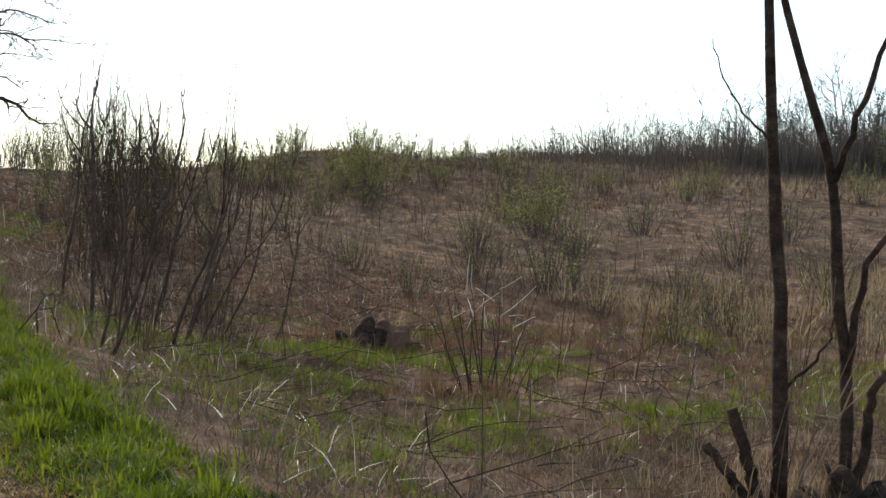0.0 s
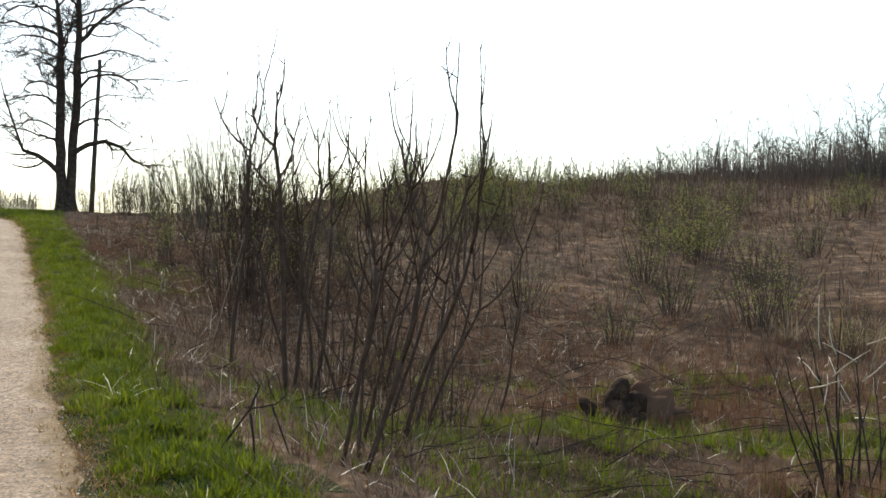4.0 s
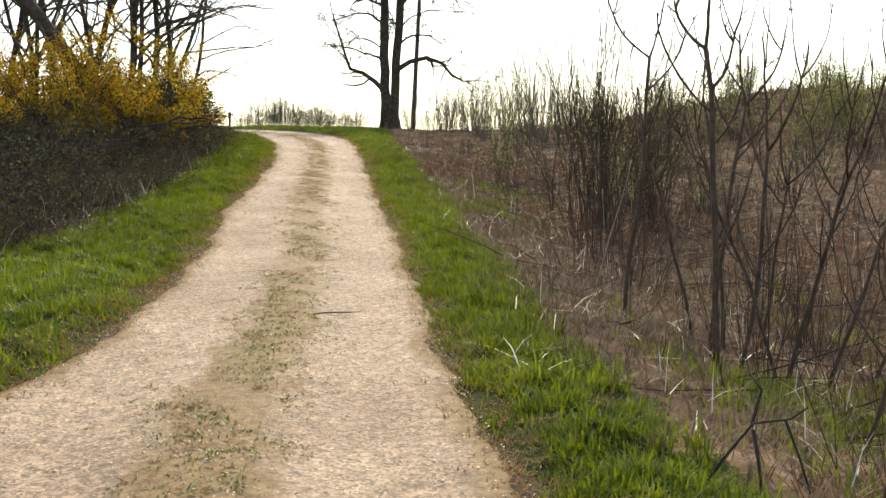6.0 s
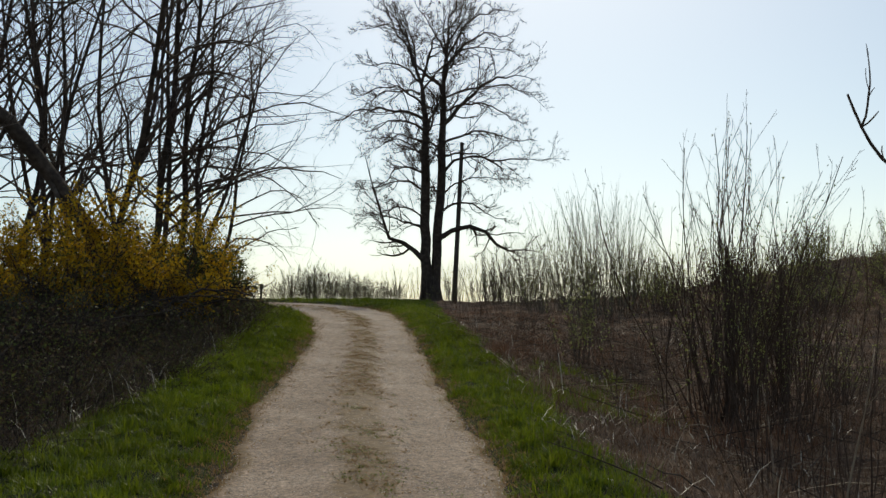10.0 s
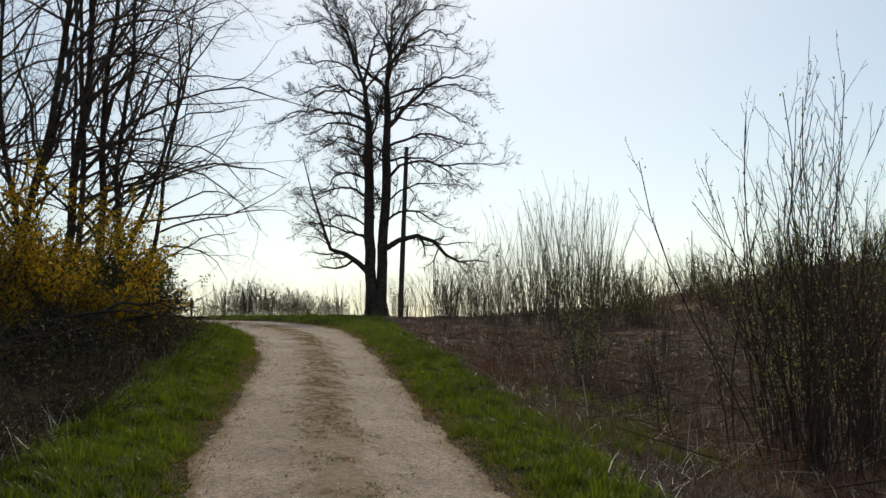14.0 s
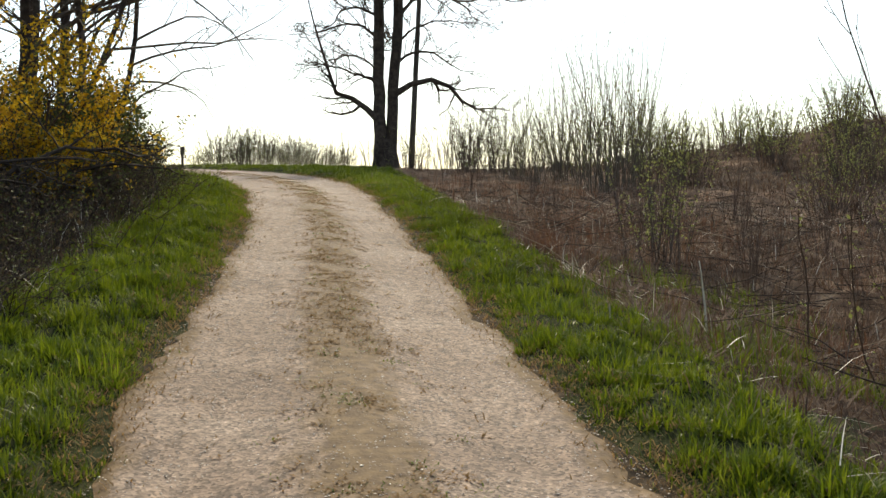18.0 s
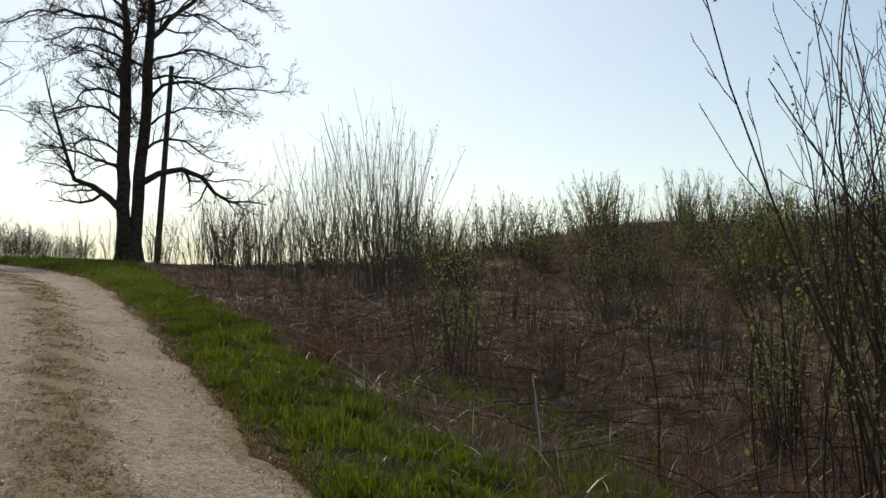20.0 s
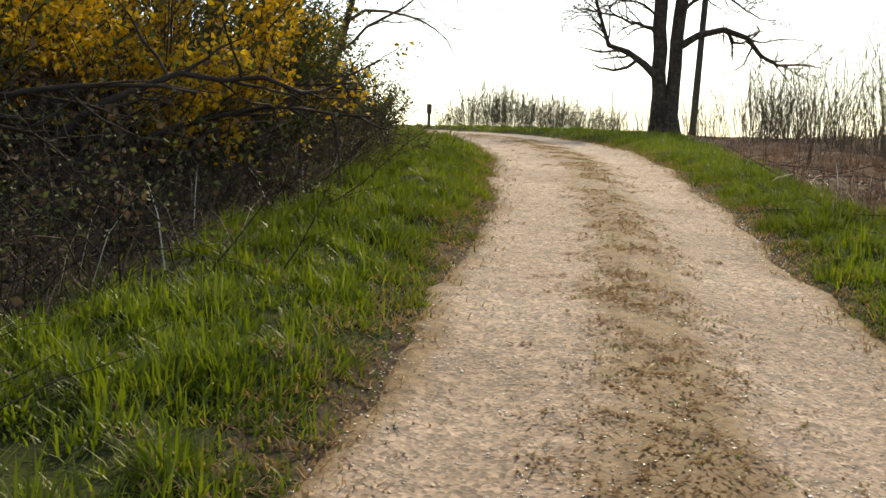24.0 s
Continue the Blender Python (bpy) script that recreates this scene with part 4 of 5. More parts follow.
def blossom_bush(seed, x, y, w, d, h, petals, share_leaf=0.25):
    """A sprawling shrub in yellow blossom: arching stems, blossom along the outer half."""
    rng = np.random.RandomState(seed)
    r = root("blossom_shrub", Matrix.Translation(spot(x, y, -0.05)), "sprawling shrub covered in golden yellow blossom", "shrub", "yellow shrubs on the bank")
    tips = []
    for i in range(36):
        a = rng.rand() * 6.28
        q = np.array([math.cos(a) * w * 0.3 * rng.rand(), math.sin(a) * d * 0.3 * rng.rand(), 0])
        ln = h * rng.uniform(0.8, 1.45)
        line = bent(rng, q, (math.cos(a) * 0.55, math.sin(a) * 0.5, 1.0), ln, 8, 0.13, -0.055)
        g = Geo()
        sprout(g, rng, line, 0.014, 0.004, 1, 0.3, [7, 0], (0.4, 1.1), -0.02, 4, 0.15, 0.25)
        part("stem", g.mesh("stem", M_STEM), r)
        for t in np.linspace(0.4, 1, 12):
            tips.append(along(line, min(t, 0.999))[0])
    tips = np.array(tips)
    p = tips[rng.randint(0, len(tips), petals)] + np.clip(rng.randn(petals, 3), -1.6, 1.6) * [0.1, 0.1, 0.1]
    p = p[wave(p[:, 0] * 2 + x, p[:, 2] * 2 + y, 1.6, seed) > -0.35]
    k = int(len(p) * (1 - share_leaf))
    v, f = leaf_cards(rng, p[:k], 0.06)
    tagged(part("blossom", fast_mesh("blossom", v, f, M_YELLOW), r, "golden yellow blossom"), kind="stuff")
    v, f = leaf_cards(rng, p[k:], 0.05)
    tagged(part("foliage", fast_mesh("foliage", v, f, M_LEAF), r, "small olive green leaves"), kind="stuff")


for k, (x, y, w, d, h, n) in enumerate(((-1.9, 27.6, 1.8, 1.4, 2.3, 9500), (-3.4, 28.2, 1.8, 1.4, 2.5, 9500), (-1.5, 29.4, 1.6, 1.2, 1.8, 6000), (-5.2, 28.0, 2.0, 1.5, 2.5, 9500), (-7.0, 29.0, 2.0, 1.5, 2.5, 7500),
                                        (-2.9, 25.8, 1.6, 1.2, 1.8, 6500), (-1.25, 27.0, 1.3, 1.2, 1.65, 6500))):
    blossom_bush(90 + k, x, y, w, d, h, int(n * 1.7), (0.25, 0.2, 0.7, 0.2, 0.2, 0.3, 0.3)[k])


def leafy_shrub(seed, x, y, w, h, leaves, size=0.05):
    rng = np.random.RandomState(seed)
    r = root("leafy_shrub", Matrix.Translation(spot(x, y, -0.05)), "twiggy olive-green shrub coming into leaf beside the verge", "shrub", "green shrubs on the bank")
    tips = []
    for i in range(40):
        a = rng.rand() * 6.28
        line = bent(rng, (math.cos(a) * w * 0.25 * rng.rand(), math.sin(a) * w * 0.25 * rng.rand(), 0), (math.cos(a) * 0.5, math.sin(a) * 0.5, 1), h * rng.uniform(0.7, 1.25), 7, 0.12, 0.0)
        g = Geo()
        sprout(g, rng, line, 0.012, 0.003, 2, 0.32, [7, 3], (0.35, 0.9), 0.02, 4, 0.14, 0.2)
        part("stem", g.mesh("stem", M_STEM), r)
        for t in np.linspace(0.3, 1, 12):
            tips.append(along(line, min(t, 0.999))[0])
    tips = np.array(tips)
    p = tips[rng.randint(0, len(tips), leaves)] + rng.randn(leaves, 3) * 0.075
    v, f = leaf_cards(rng, p, size)
    tagged(part("foliage", fast_mesh("foliage", v, f, M_LEAF), r, "small olive green leaves"), kind="stuff")


for k, (x, y, w, h, n) in enumerate(((-0.95, 30.6, 1.1, 1.75, 3200), (-0.6, 32.6, 1.0, 1.5, 2600), (-0.8, 34.8, 1.0, 1.4, 2000), (-1.7, 31.8, 1.4, 2.2, 3000), (-0.3, 36.4, 0.9, 1.25, 1700), (-0.05, 38.0, 0.8, 1.05, 1300), (0.0, 39.6, 0.7, 0.85, 1000), (-0.5, 41.2, 0.7, 0.7, 900), (-1.6, 36.5, 1.2, 1.7, 2200), (-0.65, 29.0, 1.1, 1.6, 2200))):
    leafy_shrub(120 + k, x, y, w, h, n * 2)


def bramble(seed, label="low dark tangle of bare brambles at the foot of the bank"):
    rng = np.random.RandomState(seed)
    r = root("bramble", Matrix.Identity(4), label, "bramble", "brambles on the bank")
    tips = []
    mass = Geo()
    for i in range(44):
        a = rng.rand() * 6.28
        line = bent(rng, (rng.randn() * 0.35, rng.randn() * 0.35, -0.03), (math.cos(a) * 0.8, math.sin(a) * 0.8, 0.9), rng.uniform(0.7, 1.7), 6, 0.2, -0.06)
        line[:, 2] = np.maximum(line[:, 2], -0.02)
        g = Geo() if i < 5 else mass
        sprout(g, rng, line, 0.007, 0.0025, 1, 0.34, [4, 0], (0.5, 1.2), -0.02, 3, 0.2, 0.15)
        if i < 5:
            part("cane", g.mesh("cane", M_DARKSTEM), r)
        tips += [along(line, t)[0] for t in (0.3, 0.5, 0.7, 0.9)]
    tagged(part("cane_tangle", mass.mesh("cane_tangle", M_DARKSTEM), r), kind="stuff")
    tips = np.array(tips)
    p = tips[rng.randint(0, len(tips), 320)] + rng.randn(320, 3) * 0.1
    p[:, 2] = np.abs(p[:, 2])
    v, f = leaf_cards(rng, p, 0.05)
    tagged(part("foliage", fast_mesh("foliage", v, f, M_DEADLEAF), r, "withered brown leaves"), kind="stuff")
    p = tips[rng.randint(0, len(tips), 380)] + rng.randn(380, 3) * 0.09
    p[:, 2] = np.abs(p[:, 2])
    v, f = leaf_cards(rng, p, 0.038)
    tagged(part("young_leaves", fast_mesh("young_leaves", v, f, M_LEAF), r, "small olive young leaves"), kind="stuff")
    return r


brambles = [bramble(140), bramble(141), bramble(142)]
rs = np.random.RandomState(8)
first = [True, True, True]
for y in np.arange(15.5, 35, 0.85):
    for j in range(6):
        x = float(verge_left(y)) - 0.4 - j * 0.95 + rs.randn() * 0.2
        if y < 20 and j > 3:
            continue
        k = rs.randint(3)
        s = rs.uniform(0.55, 1.3) * (0.75 if j == 0 else 1.0)
        put(brambles[k], x, y + rs.randn() * 0.2, rs.rand() * 6, s) if first[k] else put_copy(brambles[k], x, y + rs.randn() * 0.2, rs.rand() * 6, s)
        first[k] = False

def bare_bough(seed, start, way, length, thick):
    """A dark crooked bough that hangs out of the thicket."""
    rng = np.random.RandomState(seed)
    r = root("crooked_bough", Matrix.Translation(spot(*start, -0.05)), "dark crooked bough reaching out of the thicket over the verge", "branch", "boughs in the thicket")
    d = np.array(way, float)
    d /= np.linalg.norm(d)
    line = [np.zeros(3)]
    for i in range(9):
        e = math.radians(float(np.interp(i, [0, 2, 4, 8], [75, 45, 8, -6])))
        dd = np.array([d[0] * math.cos(e), d[1] * math.cos(e), math.sin(e)]) + rng.randn(3) * 0.12
        line.append(line[-1] + dd * length / 9)
    line = np.array(line)
    g = Geo()
    g.tube(line, np.linspace(thick, thick * 0.3, 10), 7)
    main = part("stem", g.mesh("stem", M_DARKSTEM), r)
    for j in range(9):
        q, dd = along(line, rng.uniform(0.3, 0.98))
        g = Geo()
        sprout(g, rng, bent(rng, q, dd / np.linalg.norm(dd) + rng.randn(3) * 0.7, length * rng.uniform(0.15, 0.35), 5, 0.2), thick * 0.35, thick * 0.1, 1, 0.4, [4], (0.4, 1.1), 0.0, 4, 0.2)
        part("side_branch", g.mesh("side_branch", M_DARKSTEM), main)


for k, (x, y, wx, wy, ln, th) in enumerate(((-1.5, 25.3, 1.0, 0.15, 2.6, 0.035), (-1.9, 24.4, 1.0, -0.2, 2.2, 0.028), (-1.2, 26.2, 1.0, 0.1, 2.3, 0.03), (-2.4, 22.8, 1.0, 0.3, 2.2, 0.024), (-1.6, 28.6, 1.0, -0.3, 2.4, 0.03),
                                            (-3.2, 21.0, 1.0, 0.1, 2.0, 0.022))):
    bare_bough(150 + k, (x, y), (wx, wy, 0), ln, th)

# dead stalks and litter along the foot of the bank
ry = spread_y(rs, 2600, 2, 40, 1.0)
x = verge_left(ry) - np.abs(rs.randn(2600)) * 1.8
stuff("bank_grass", [tufts(rs, x, ry, 7, 0.12, (0.15, 0.5), (0.004, 0.01), 1.3)], M_STALK, "dark dead stalks and grass under the brambles", "grass")
n = 240
ry = spread_y(rs, n, 6, 34, 1.0)
x = verge_left(ry) + 0.25 - np.abs(rs.randn(n)) * 0.5
stuff("bank_straws", [blades(x, ry, land(x, ry) + 0.02, rs.uniform(0.25, 0.6, n), rs.uniform(0.005, 0.01, n), rs.uniform(0.2, 1.3, n), rs.rand(n) * 6.28, rs)], M_STRAW,
      "bleached straws at the edge of the verge", "straw")


# ---------------------------------------------------------------- forked saplings in the hollow
def forked_sapling(seed, x, y, h, lean, turn, thick=0.016, first=0.5, plane=None):
    """A bare stem that splits near its top into arms which bend out and then stand up."""
    h = h * 0.93
    rng = np.random.RandomState(seed)
    r = root("forked_sapling", Matrix.Translation(spot(x, y, -0.05)), "tall thin bare sapling forking into upright branches", "sapling", "saplings in the hollow")
    d = np.array([math.cos(turn) * lean, math.sin(turn) * lean, 1.0])
    stem = bent(rng, (0, 0, 0), d, h * first, 8, 0.06, 0.015)
    g = Geo()
    g.tube(stem, np.linspace(thick * 1.2, thick * 0.85, 9) * rng.uniform(0.92, 1.08, 9), 7)
    main = part("stem", g.mesh("stem", M_STEM), r)
    cross = rng.rand() * 6.28 if plane is None else plane

    def arm(p, d, yaw, spread, ln, rr, level):
        out = np.array([math.cos(yaw), math.sin(yaw), 0.0])
        d = d / np.linalg.norm(d)
        line, q = [p], p.copy()
        for i in range(7):
            s = i / 6
            dd = d * 0.6 + out * spread * (1 - 0.75 * s) + np.array([0, 0, 0.35 + 0.5 * s]) + rng.randn(3) * 0.07
            q = q + dd / np.linalg.norm(dd) * ln / 7
            line.append(q)
        line = np.array(line)
        g = Geo()
        g.tube(line, np.linspace(rr, rr * (0.6 if level else 0.42), 8) * rng.uniform(0.9, 1.12, 8), 5)
        for t in rng.uniform(0.2, 1.0, 3):
            q, dd = along(line, min(t, 0.99))
            tw = bent(rng, q, dd / np.linalg.norm(dd) + rng.randn(3) * 0.7, rng.uniform(0.03, 0.16), 3, 0.1, 0.1)
            g.tube(tw, [rr * 0.5, rr * 0.42, rr * 0.4, rr * 0.28], 4)
        part("branch", g.mesh("branch", M_STEM), main)
        if level and rng.rand() < 0.8:
            for side in (-1, 1) if rng.rand() < 0.7 else (rng.choice([-1, 1]),):
                arm(line[-1 - rng.randint(3)], line[-1] - line[-2], cross + (0 if side > 0 else math.pi) + rng.randn() * 0.5, rng.uniform(0.3, 0.9), ln * rng.uniform(0.6, 0.95), rr * 0.66, level - 1)

    top, way = stem[-1], stem[-1] - stem[-2]
    ln = h * (1 - first) * 0.58
    arm(top, way, cross, rng.uniform(0.1, 0.35), ln * 1.2, thick * 0.7, 1)
    arm(top, way, cross + math.pi, rng.uniform(0.9, 1.3), ln * 1.15, thick * 0.7, 1)
    arm(stem[-2], way, cross + rng.randn() * 0.4, rng.uniform(0.8, 1.2), ln, thick * 0.62, 1)
    for t in rng.uniform(0.35, 0.85, 2):
        q, dd = along(stem, t)
        arm(q, dd, cross + rng.choice([0, math.pi]) + rng.randn() * 0.5, rng.uniform(0.6, 1.2), h * rng.uniform(0.16, 0.36), thick * 0.5, int(rng.rand() < 0.4))


for k, (x, y, h, lean, turn, th, first) in enumerate(((2.75, 6.3, 2.9, 0.55, -0.7, 0.017, 0.5), (2.7, 6.5, 2.7, 0.16, -0.5, 0.013, 0.45), (2.95, 6.8, 2.4, 0.1, 0.4, 0.011, 0.5), (3.9, 10.4, 3.3, 0.2, -0.2, 0.018, 0.62),
                                                      (3.4, 9.3, 3.3, 0.02, 0.6, 0.021, 0.68), (3.85, 9.8, 3.3, 0.2, -0.3, 0.017, 0.5), (4.35, 10.0, 3.5, 0.22, -0.2, 0.018, 0.55), (4.15, 9.7, 2.9, 0.12, 2.2, 0.014, 0.5),
                                                      (3.95, 8.1, 3.2, 0.24, -0.6, 0.018, 0.5), (4.2, 8.4, 2.9, 0.3, -0.3, 0.015, 0.45), (5.0, 10.4, 3.3, 0.3, -0.3, 0.018, 0.5), (5.6, 10.6, 2.9, 0.36, -0.2, 0.015, 0.5))):
    forked_sapling(200 + k, x, y, h, lean, turn, th, first + 0.08)
for k, (x, y, h, lean, turn, th, first) in enumerate(((4.6, 9.0, 2.8, 0.34, -0.2, 0.015, 0.45), (4.3, 10.9, 3.1, 0.08, 1.0, 0.016, 0.55), (5.6, 11.8, 3.1, 0.14, -0.2, 0.016, 0.5), (4.9, 11.3, 2.9, 0.2, 0.1, 0.015, 0.5),
                                                      (3.3, 7.5, 2.4, 0.4, -0.5, 0.013, 0.45), (4.1, 11.1, 2.8, 0.15, 2.6, 0.014, 0.55), (6.2, 10.2, 2.4, 0.4, -0.2, 0.014, 0.5))):
    forked_sapling(220 + k, x, y, h, lean, turn, th, first + 0.08)
# the one whose arms stand clear against the sky
forked_sapling(229, 3.55, 11.3, 3.75, 0.03, 0.5, 0.017, 0.68, radians(-30))

# thin whips between them
whips = coppice("whip_shrub", 230, 22, 1.7, 0.5, 2, "thin leaning whips growing among the saplings", 0, 0.03, 0.006, 0.4, group="whips in the hollow", straight=0.07, single=12)
put(whips, 4.5, 10.9, 0.5)
for x, y, s in ((3.6, 9.0, 0.9), (5.2, 9.6, 1.0), (3.2, 6.9, 0.7), (5.8, 11.8, 1.1), (4.4, 13.2, 1.1), (4.9, 15.3, 1.2), (6.6, 14.0, 1.0)):
    put_copy(whips, x, y, rs.rand() * 6, s)


# ---------------------------------------------------------------- the stump, the cut sapling and the shrubs by it
def blob(rng, w, d, h, rough, n=14, m=20):
    v, f = [], []
    for i in range(n + 1):
        ph = math.pi / 2 * i / n
        for j in range(m):
            th = 2 * math.pi * j / m
            q = Vector((math.cos(th) * math.cos(ph), math.sin(th) * math.cos(ph), math.sin(ph)))
            k = 1 + rough * noise.noise(q * 2.2) + rough * 0.6 * noise.noise(q * 5.5)
            v.append((q.x * w * k, q.y * d * k, q.z * h * k - 0.05))
    for i in range(n):
        for j in range(m):
            f.append((i * m + j, i * m + (j + 1) % m, (i + 1) * m + (j + 1) % m, (i + 1) * m + j))
    return v, f


def old_stump():
    rng = np.random.RandomState(300)
    r = root("stump", Matrix.Translation(spot(7.2, 9.35, -0.02)) @ Matrix.Rotation(radians(-38), 4, "Z"), "rotten upturned stump, black inside, half sunk in thatch", "stump")
    g = Geo()
    g.add(*blob(rng, 0.32, 0.26, 0.36, 0.3))
    part("core", g.mesh("core", M_BURNT), r, "blackened rotten core")
    for x, y, z, ln, rr, dx in ((-0.25, -0.06, 0.1, 0.22, 0.075, -0.35), (0.0, 0.0, 0.24, 0.24, 0.11, 0.05), (0.18, 0.02, 0.14, 0.2, 0.12, 0.3)):
        g = Geo()
        g.tube(bent(rng, (x, y, z), (dx, 0.0, 0.8), ln, 4, 0.12), [rr * 1.2, rr * 1.1, rr, rr * 0.85, rr * 0.5], 9)
        part("root_stub", g.mesh("root_stub", M_BURNT), r)
    g = Geo()
    g.add(*blob(rng, 0.42, 0.26, 0.40, 0.35))
    ob = part("soil_clod", g.mesh("soil_clod", M_RUST), r, "clod of reddish earth and roots")
    ob.location = (0.3, 0.18, 0)


old_stump()


def cut_sapling():
    rng = np.random.RandomState(310)
    at = spot(6.72, 1.65, -0.05)
    r = root("sapling", Matrix.Translation(at) @ Matrix.Rotation(radians(-59.8), 4, "Z"), "two-stemmed dead-looking sapling rising from an old cut stool", "sapling")
    # local x runs across the view from the track, y away from it
    def limb(name, pts, r0, r1, label=""):
        g = Geo()
        p = np.array(pts, float)
        s = np.linspace(0, 1, 14)
        q = np.stack([np.interp(s, np.linspace(0, 1, len(p)), p[:, i]) for i in range(3)], -1)
        q[1:-1] += rng.randn(12, 3) * [0.009, 0.009, 0.0]
        g.tube(q, np.linspace(r0, r1, 14) * rng.uniform(0.92, 1.1, 14), 8)
        part(name, g.mesh(name, M_BROWNBARK), r, label)
    limb("stem", [(-0.22, 0, 0), (-0.22, 0, 0.5), (-0.24, 0, 1.0), (-0.26, 0, 1.6), (-0.33, 0, 2.3), (-0.36, 0, 2.9), (-0.42, 0, 3.8), (-0.46, 0.05, 4.8), (-0.45, 0.1, 5.6)], 0.066, 0.03)
    limb("stem", [(0.28, 0, 0), (0.27, 0, 0.5), (0.23, 0, 1.2), (0.17, 0, 1.7), (0.13, 0, 2.2), (0.1, 0, 2.57), (-0.02, 0, 3.0), (-0.17, 0, 3.5), (-0.34, 0, 4.1), (-0.46, 0, 4.7)], 0.052, 0.024)
    limb("branch", [(0.1, 0, 2.56), (0.18, 0, 2.8), (0.32, 0, 3.25), (0.5, 0, 3.8), (0.62, 0, 4.3)], 0.03, 0.012)
    limb("branch", [(0.24, 0, 1.1), (0.3, 0, 1.6), (0.38, 0, 2.0), (0.62, 0, 2.35), (0.8, 0, 2.65), (0.92, 0, 2.95), (1.0, 0, 3.5)], 0.032, 0.008)
    limb("branch", [(0.86, 0, 2.75), (1.0, 0, 3.0), (1.15, 0, 3.25)], 0.012, 0.005)
    limb("branch", [(-0.35, 0, 2.85), (-0.55, 0, 3.05), (-0.75, 0, 3.35), (-0.85, 0, 3.7)], 0.012, 0.004)
    limb("branch", [(-0.2, 0, 0.95), (0.0, 0, 1.15), (0.12, 0, 1.4), (0.2, 0, 1.7)], 0.016, 0.006)
    limb("branch", [(0.3, 0, 0.1), (0.4, 0, 0.6), (0.42, 0, 0.95), (0.52, 0, 1.15)], 0.045, 0.03, "short forked dead stub")
    limb("cut_stub", [(-0.35, 0, 0), (-0.46, 0, 0.35), (-0.6, 0, 0.75)], 0.05, 0.045, "grey cut stub")
    limb("cut_stub", [(-0.4, -0.05, 0), (-0.6, -0.05, 0.25), (-0.78, -0.05, 0.45)], 0.045, 0.04, "grey cut stub")
    g = Geo()
    g.add(*blob(rng, 0.40, 0.3, 0.36, 0.55))
    ob = part("stool", g.mesh("stool", M_BURNT), r, "dark weathered root stool")
    ob.location = (0.32, -0.1, 0)
    for k in range(5):
        g = Geo()
        a = rng.uniform(-0.6, 2.2)
        g.tube(bent(rng, (0.35, -0.1, 0.1), (math.cos(a), -0.3, rng.uniform(0.2, 1.2)), rng.uniform(0.25, 0.5), 5, 0.2), np.linspace(0.05, 0.015, 6), 6)
        part("root_spur", g.mesh("root_spur", M_BURNT), r)
    # fine leaning canes round the foot
    for k in range(14):
        g = Geo()
        x0 = rng.uniform(-0.9, 1.2)
        g.tube(bent(rng, (x0, rng.uniform(-0.5, 0.3), 0), (rng.uniform(0.05, 0.4), 0, 1), rng.uniform(0.8, 1.9), 6, 0.05), np.linspace(0.006, 0.002, 7), 4)
        part("cane", g.mesh("cane", M_STALK), r)


cut_sapling()

# fallen bleached pole at the sapling's foot
r = root("fallen_stick", Matrix.Translation(spot(5.9, 1.4, 0.03)), "bleached fallen stick lying in dead grass", "stick")
g = Geo()
g.tube([(-0.1, 0.35, 0), (0.05, 0.15, 0.05), (0.12, -0.05, 0.07), (0.2, -0.25, 0.05), (0.3, -0.4, 0.02)], [0.028, 0.027, 0.024, 0.02, 0.012], 7)
part("shaft", g.mesh("shaft", M_CANE), r)

# the broken shrub beyond the stump, pale canes snapped over
shrub = put(coppice("broken_shrub", 320, 16, 2.0, 0.4, 2, "sparse shrub with snapped pale canes and dark base", 0, 0.03, 0.013, 0.42, straight=0.06, material=M_DARKSTEM), 6.95, 6.15, 0.4)
for k in range(15):
    rg = np.random.RandomState(330 + k)
    g = Geo()
    q = np.array([rg.randn() * 0.25, rg.randn() * 0.25, rg.uniform(0.6, 1.3)])
    g.tube(bent(rg, q, (rg.randn() * 0.8, rg.randn() * 0.8, rg.uniform(0.3, 1.1)), rg.uniform(0.25, 0.6), 4, 0.1), np.linspace(0.006, 0.0025, 5), 4)
    part("broken_cane", g.mesh("broken_cane", M_STRAW), shrub, "bleached snapped cane")
for dx, dy in ((0.0, 0.0), (-0.35, 0.25)):
    g = Geo()
    g.add(*blob(np.random.RandomState(341), 0.17, 0.17, 0.16, 0.4, 8, 12))
    ob = part("base_tuft", g.mesh("base_tuft", M_BURNT), shrub, "dark clump at the base")
    ob.location = (dx, dy, 0)

# ---------------------------------------------------------------- shrubs scattered over the field
f1 = coppice("field_shrub", 400, 46, 1.8, 0.8, 3, "bare brown field shrub with sparse buds", 500, 0.04, 0.011, 0.48, group="shrubs in the field", material=M_TWIG, straight=0.1, fine=0.003, single=10)
f2 = coppice("field_shrub", 401, 40, 2.3, 1.1, 4, "rounded brown shrub with sparse green buds in the field", 1100, 0.055, 0.012, 0.45, group="shrubs in the field", material=M_TWIG, straight=0.1, fine=0.005, single=10)
f3 = coppice("field_shrub", 402, 18, 1.0, 0.4, 3, "low rust-brown field shrub", 0, 0.03, 0.006, 0.45, material=M_STALK, group="shrubs in the field", single=7)
put(f1, 14.8, 14.6)
put(f2, 23.8, 39.5, 0, 1.05)
put(coppice("budding_bush", 404, 80, 3.1, 1.5, 5, "large rounded bush in pale yellow-green bud on the slope", 5200, 0.06, 0.012, 0.36, material=M_TWIG, straight=0.09, fine=0.005, low=0.5, single=16), 21.8, 34.8)
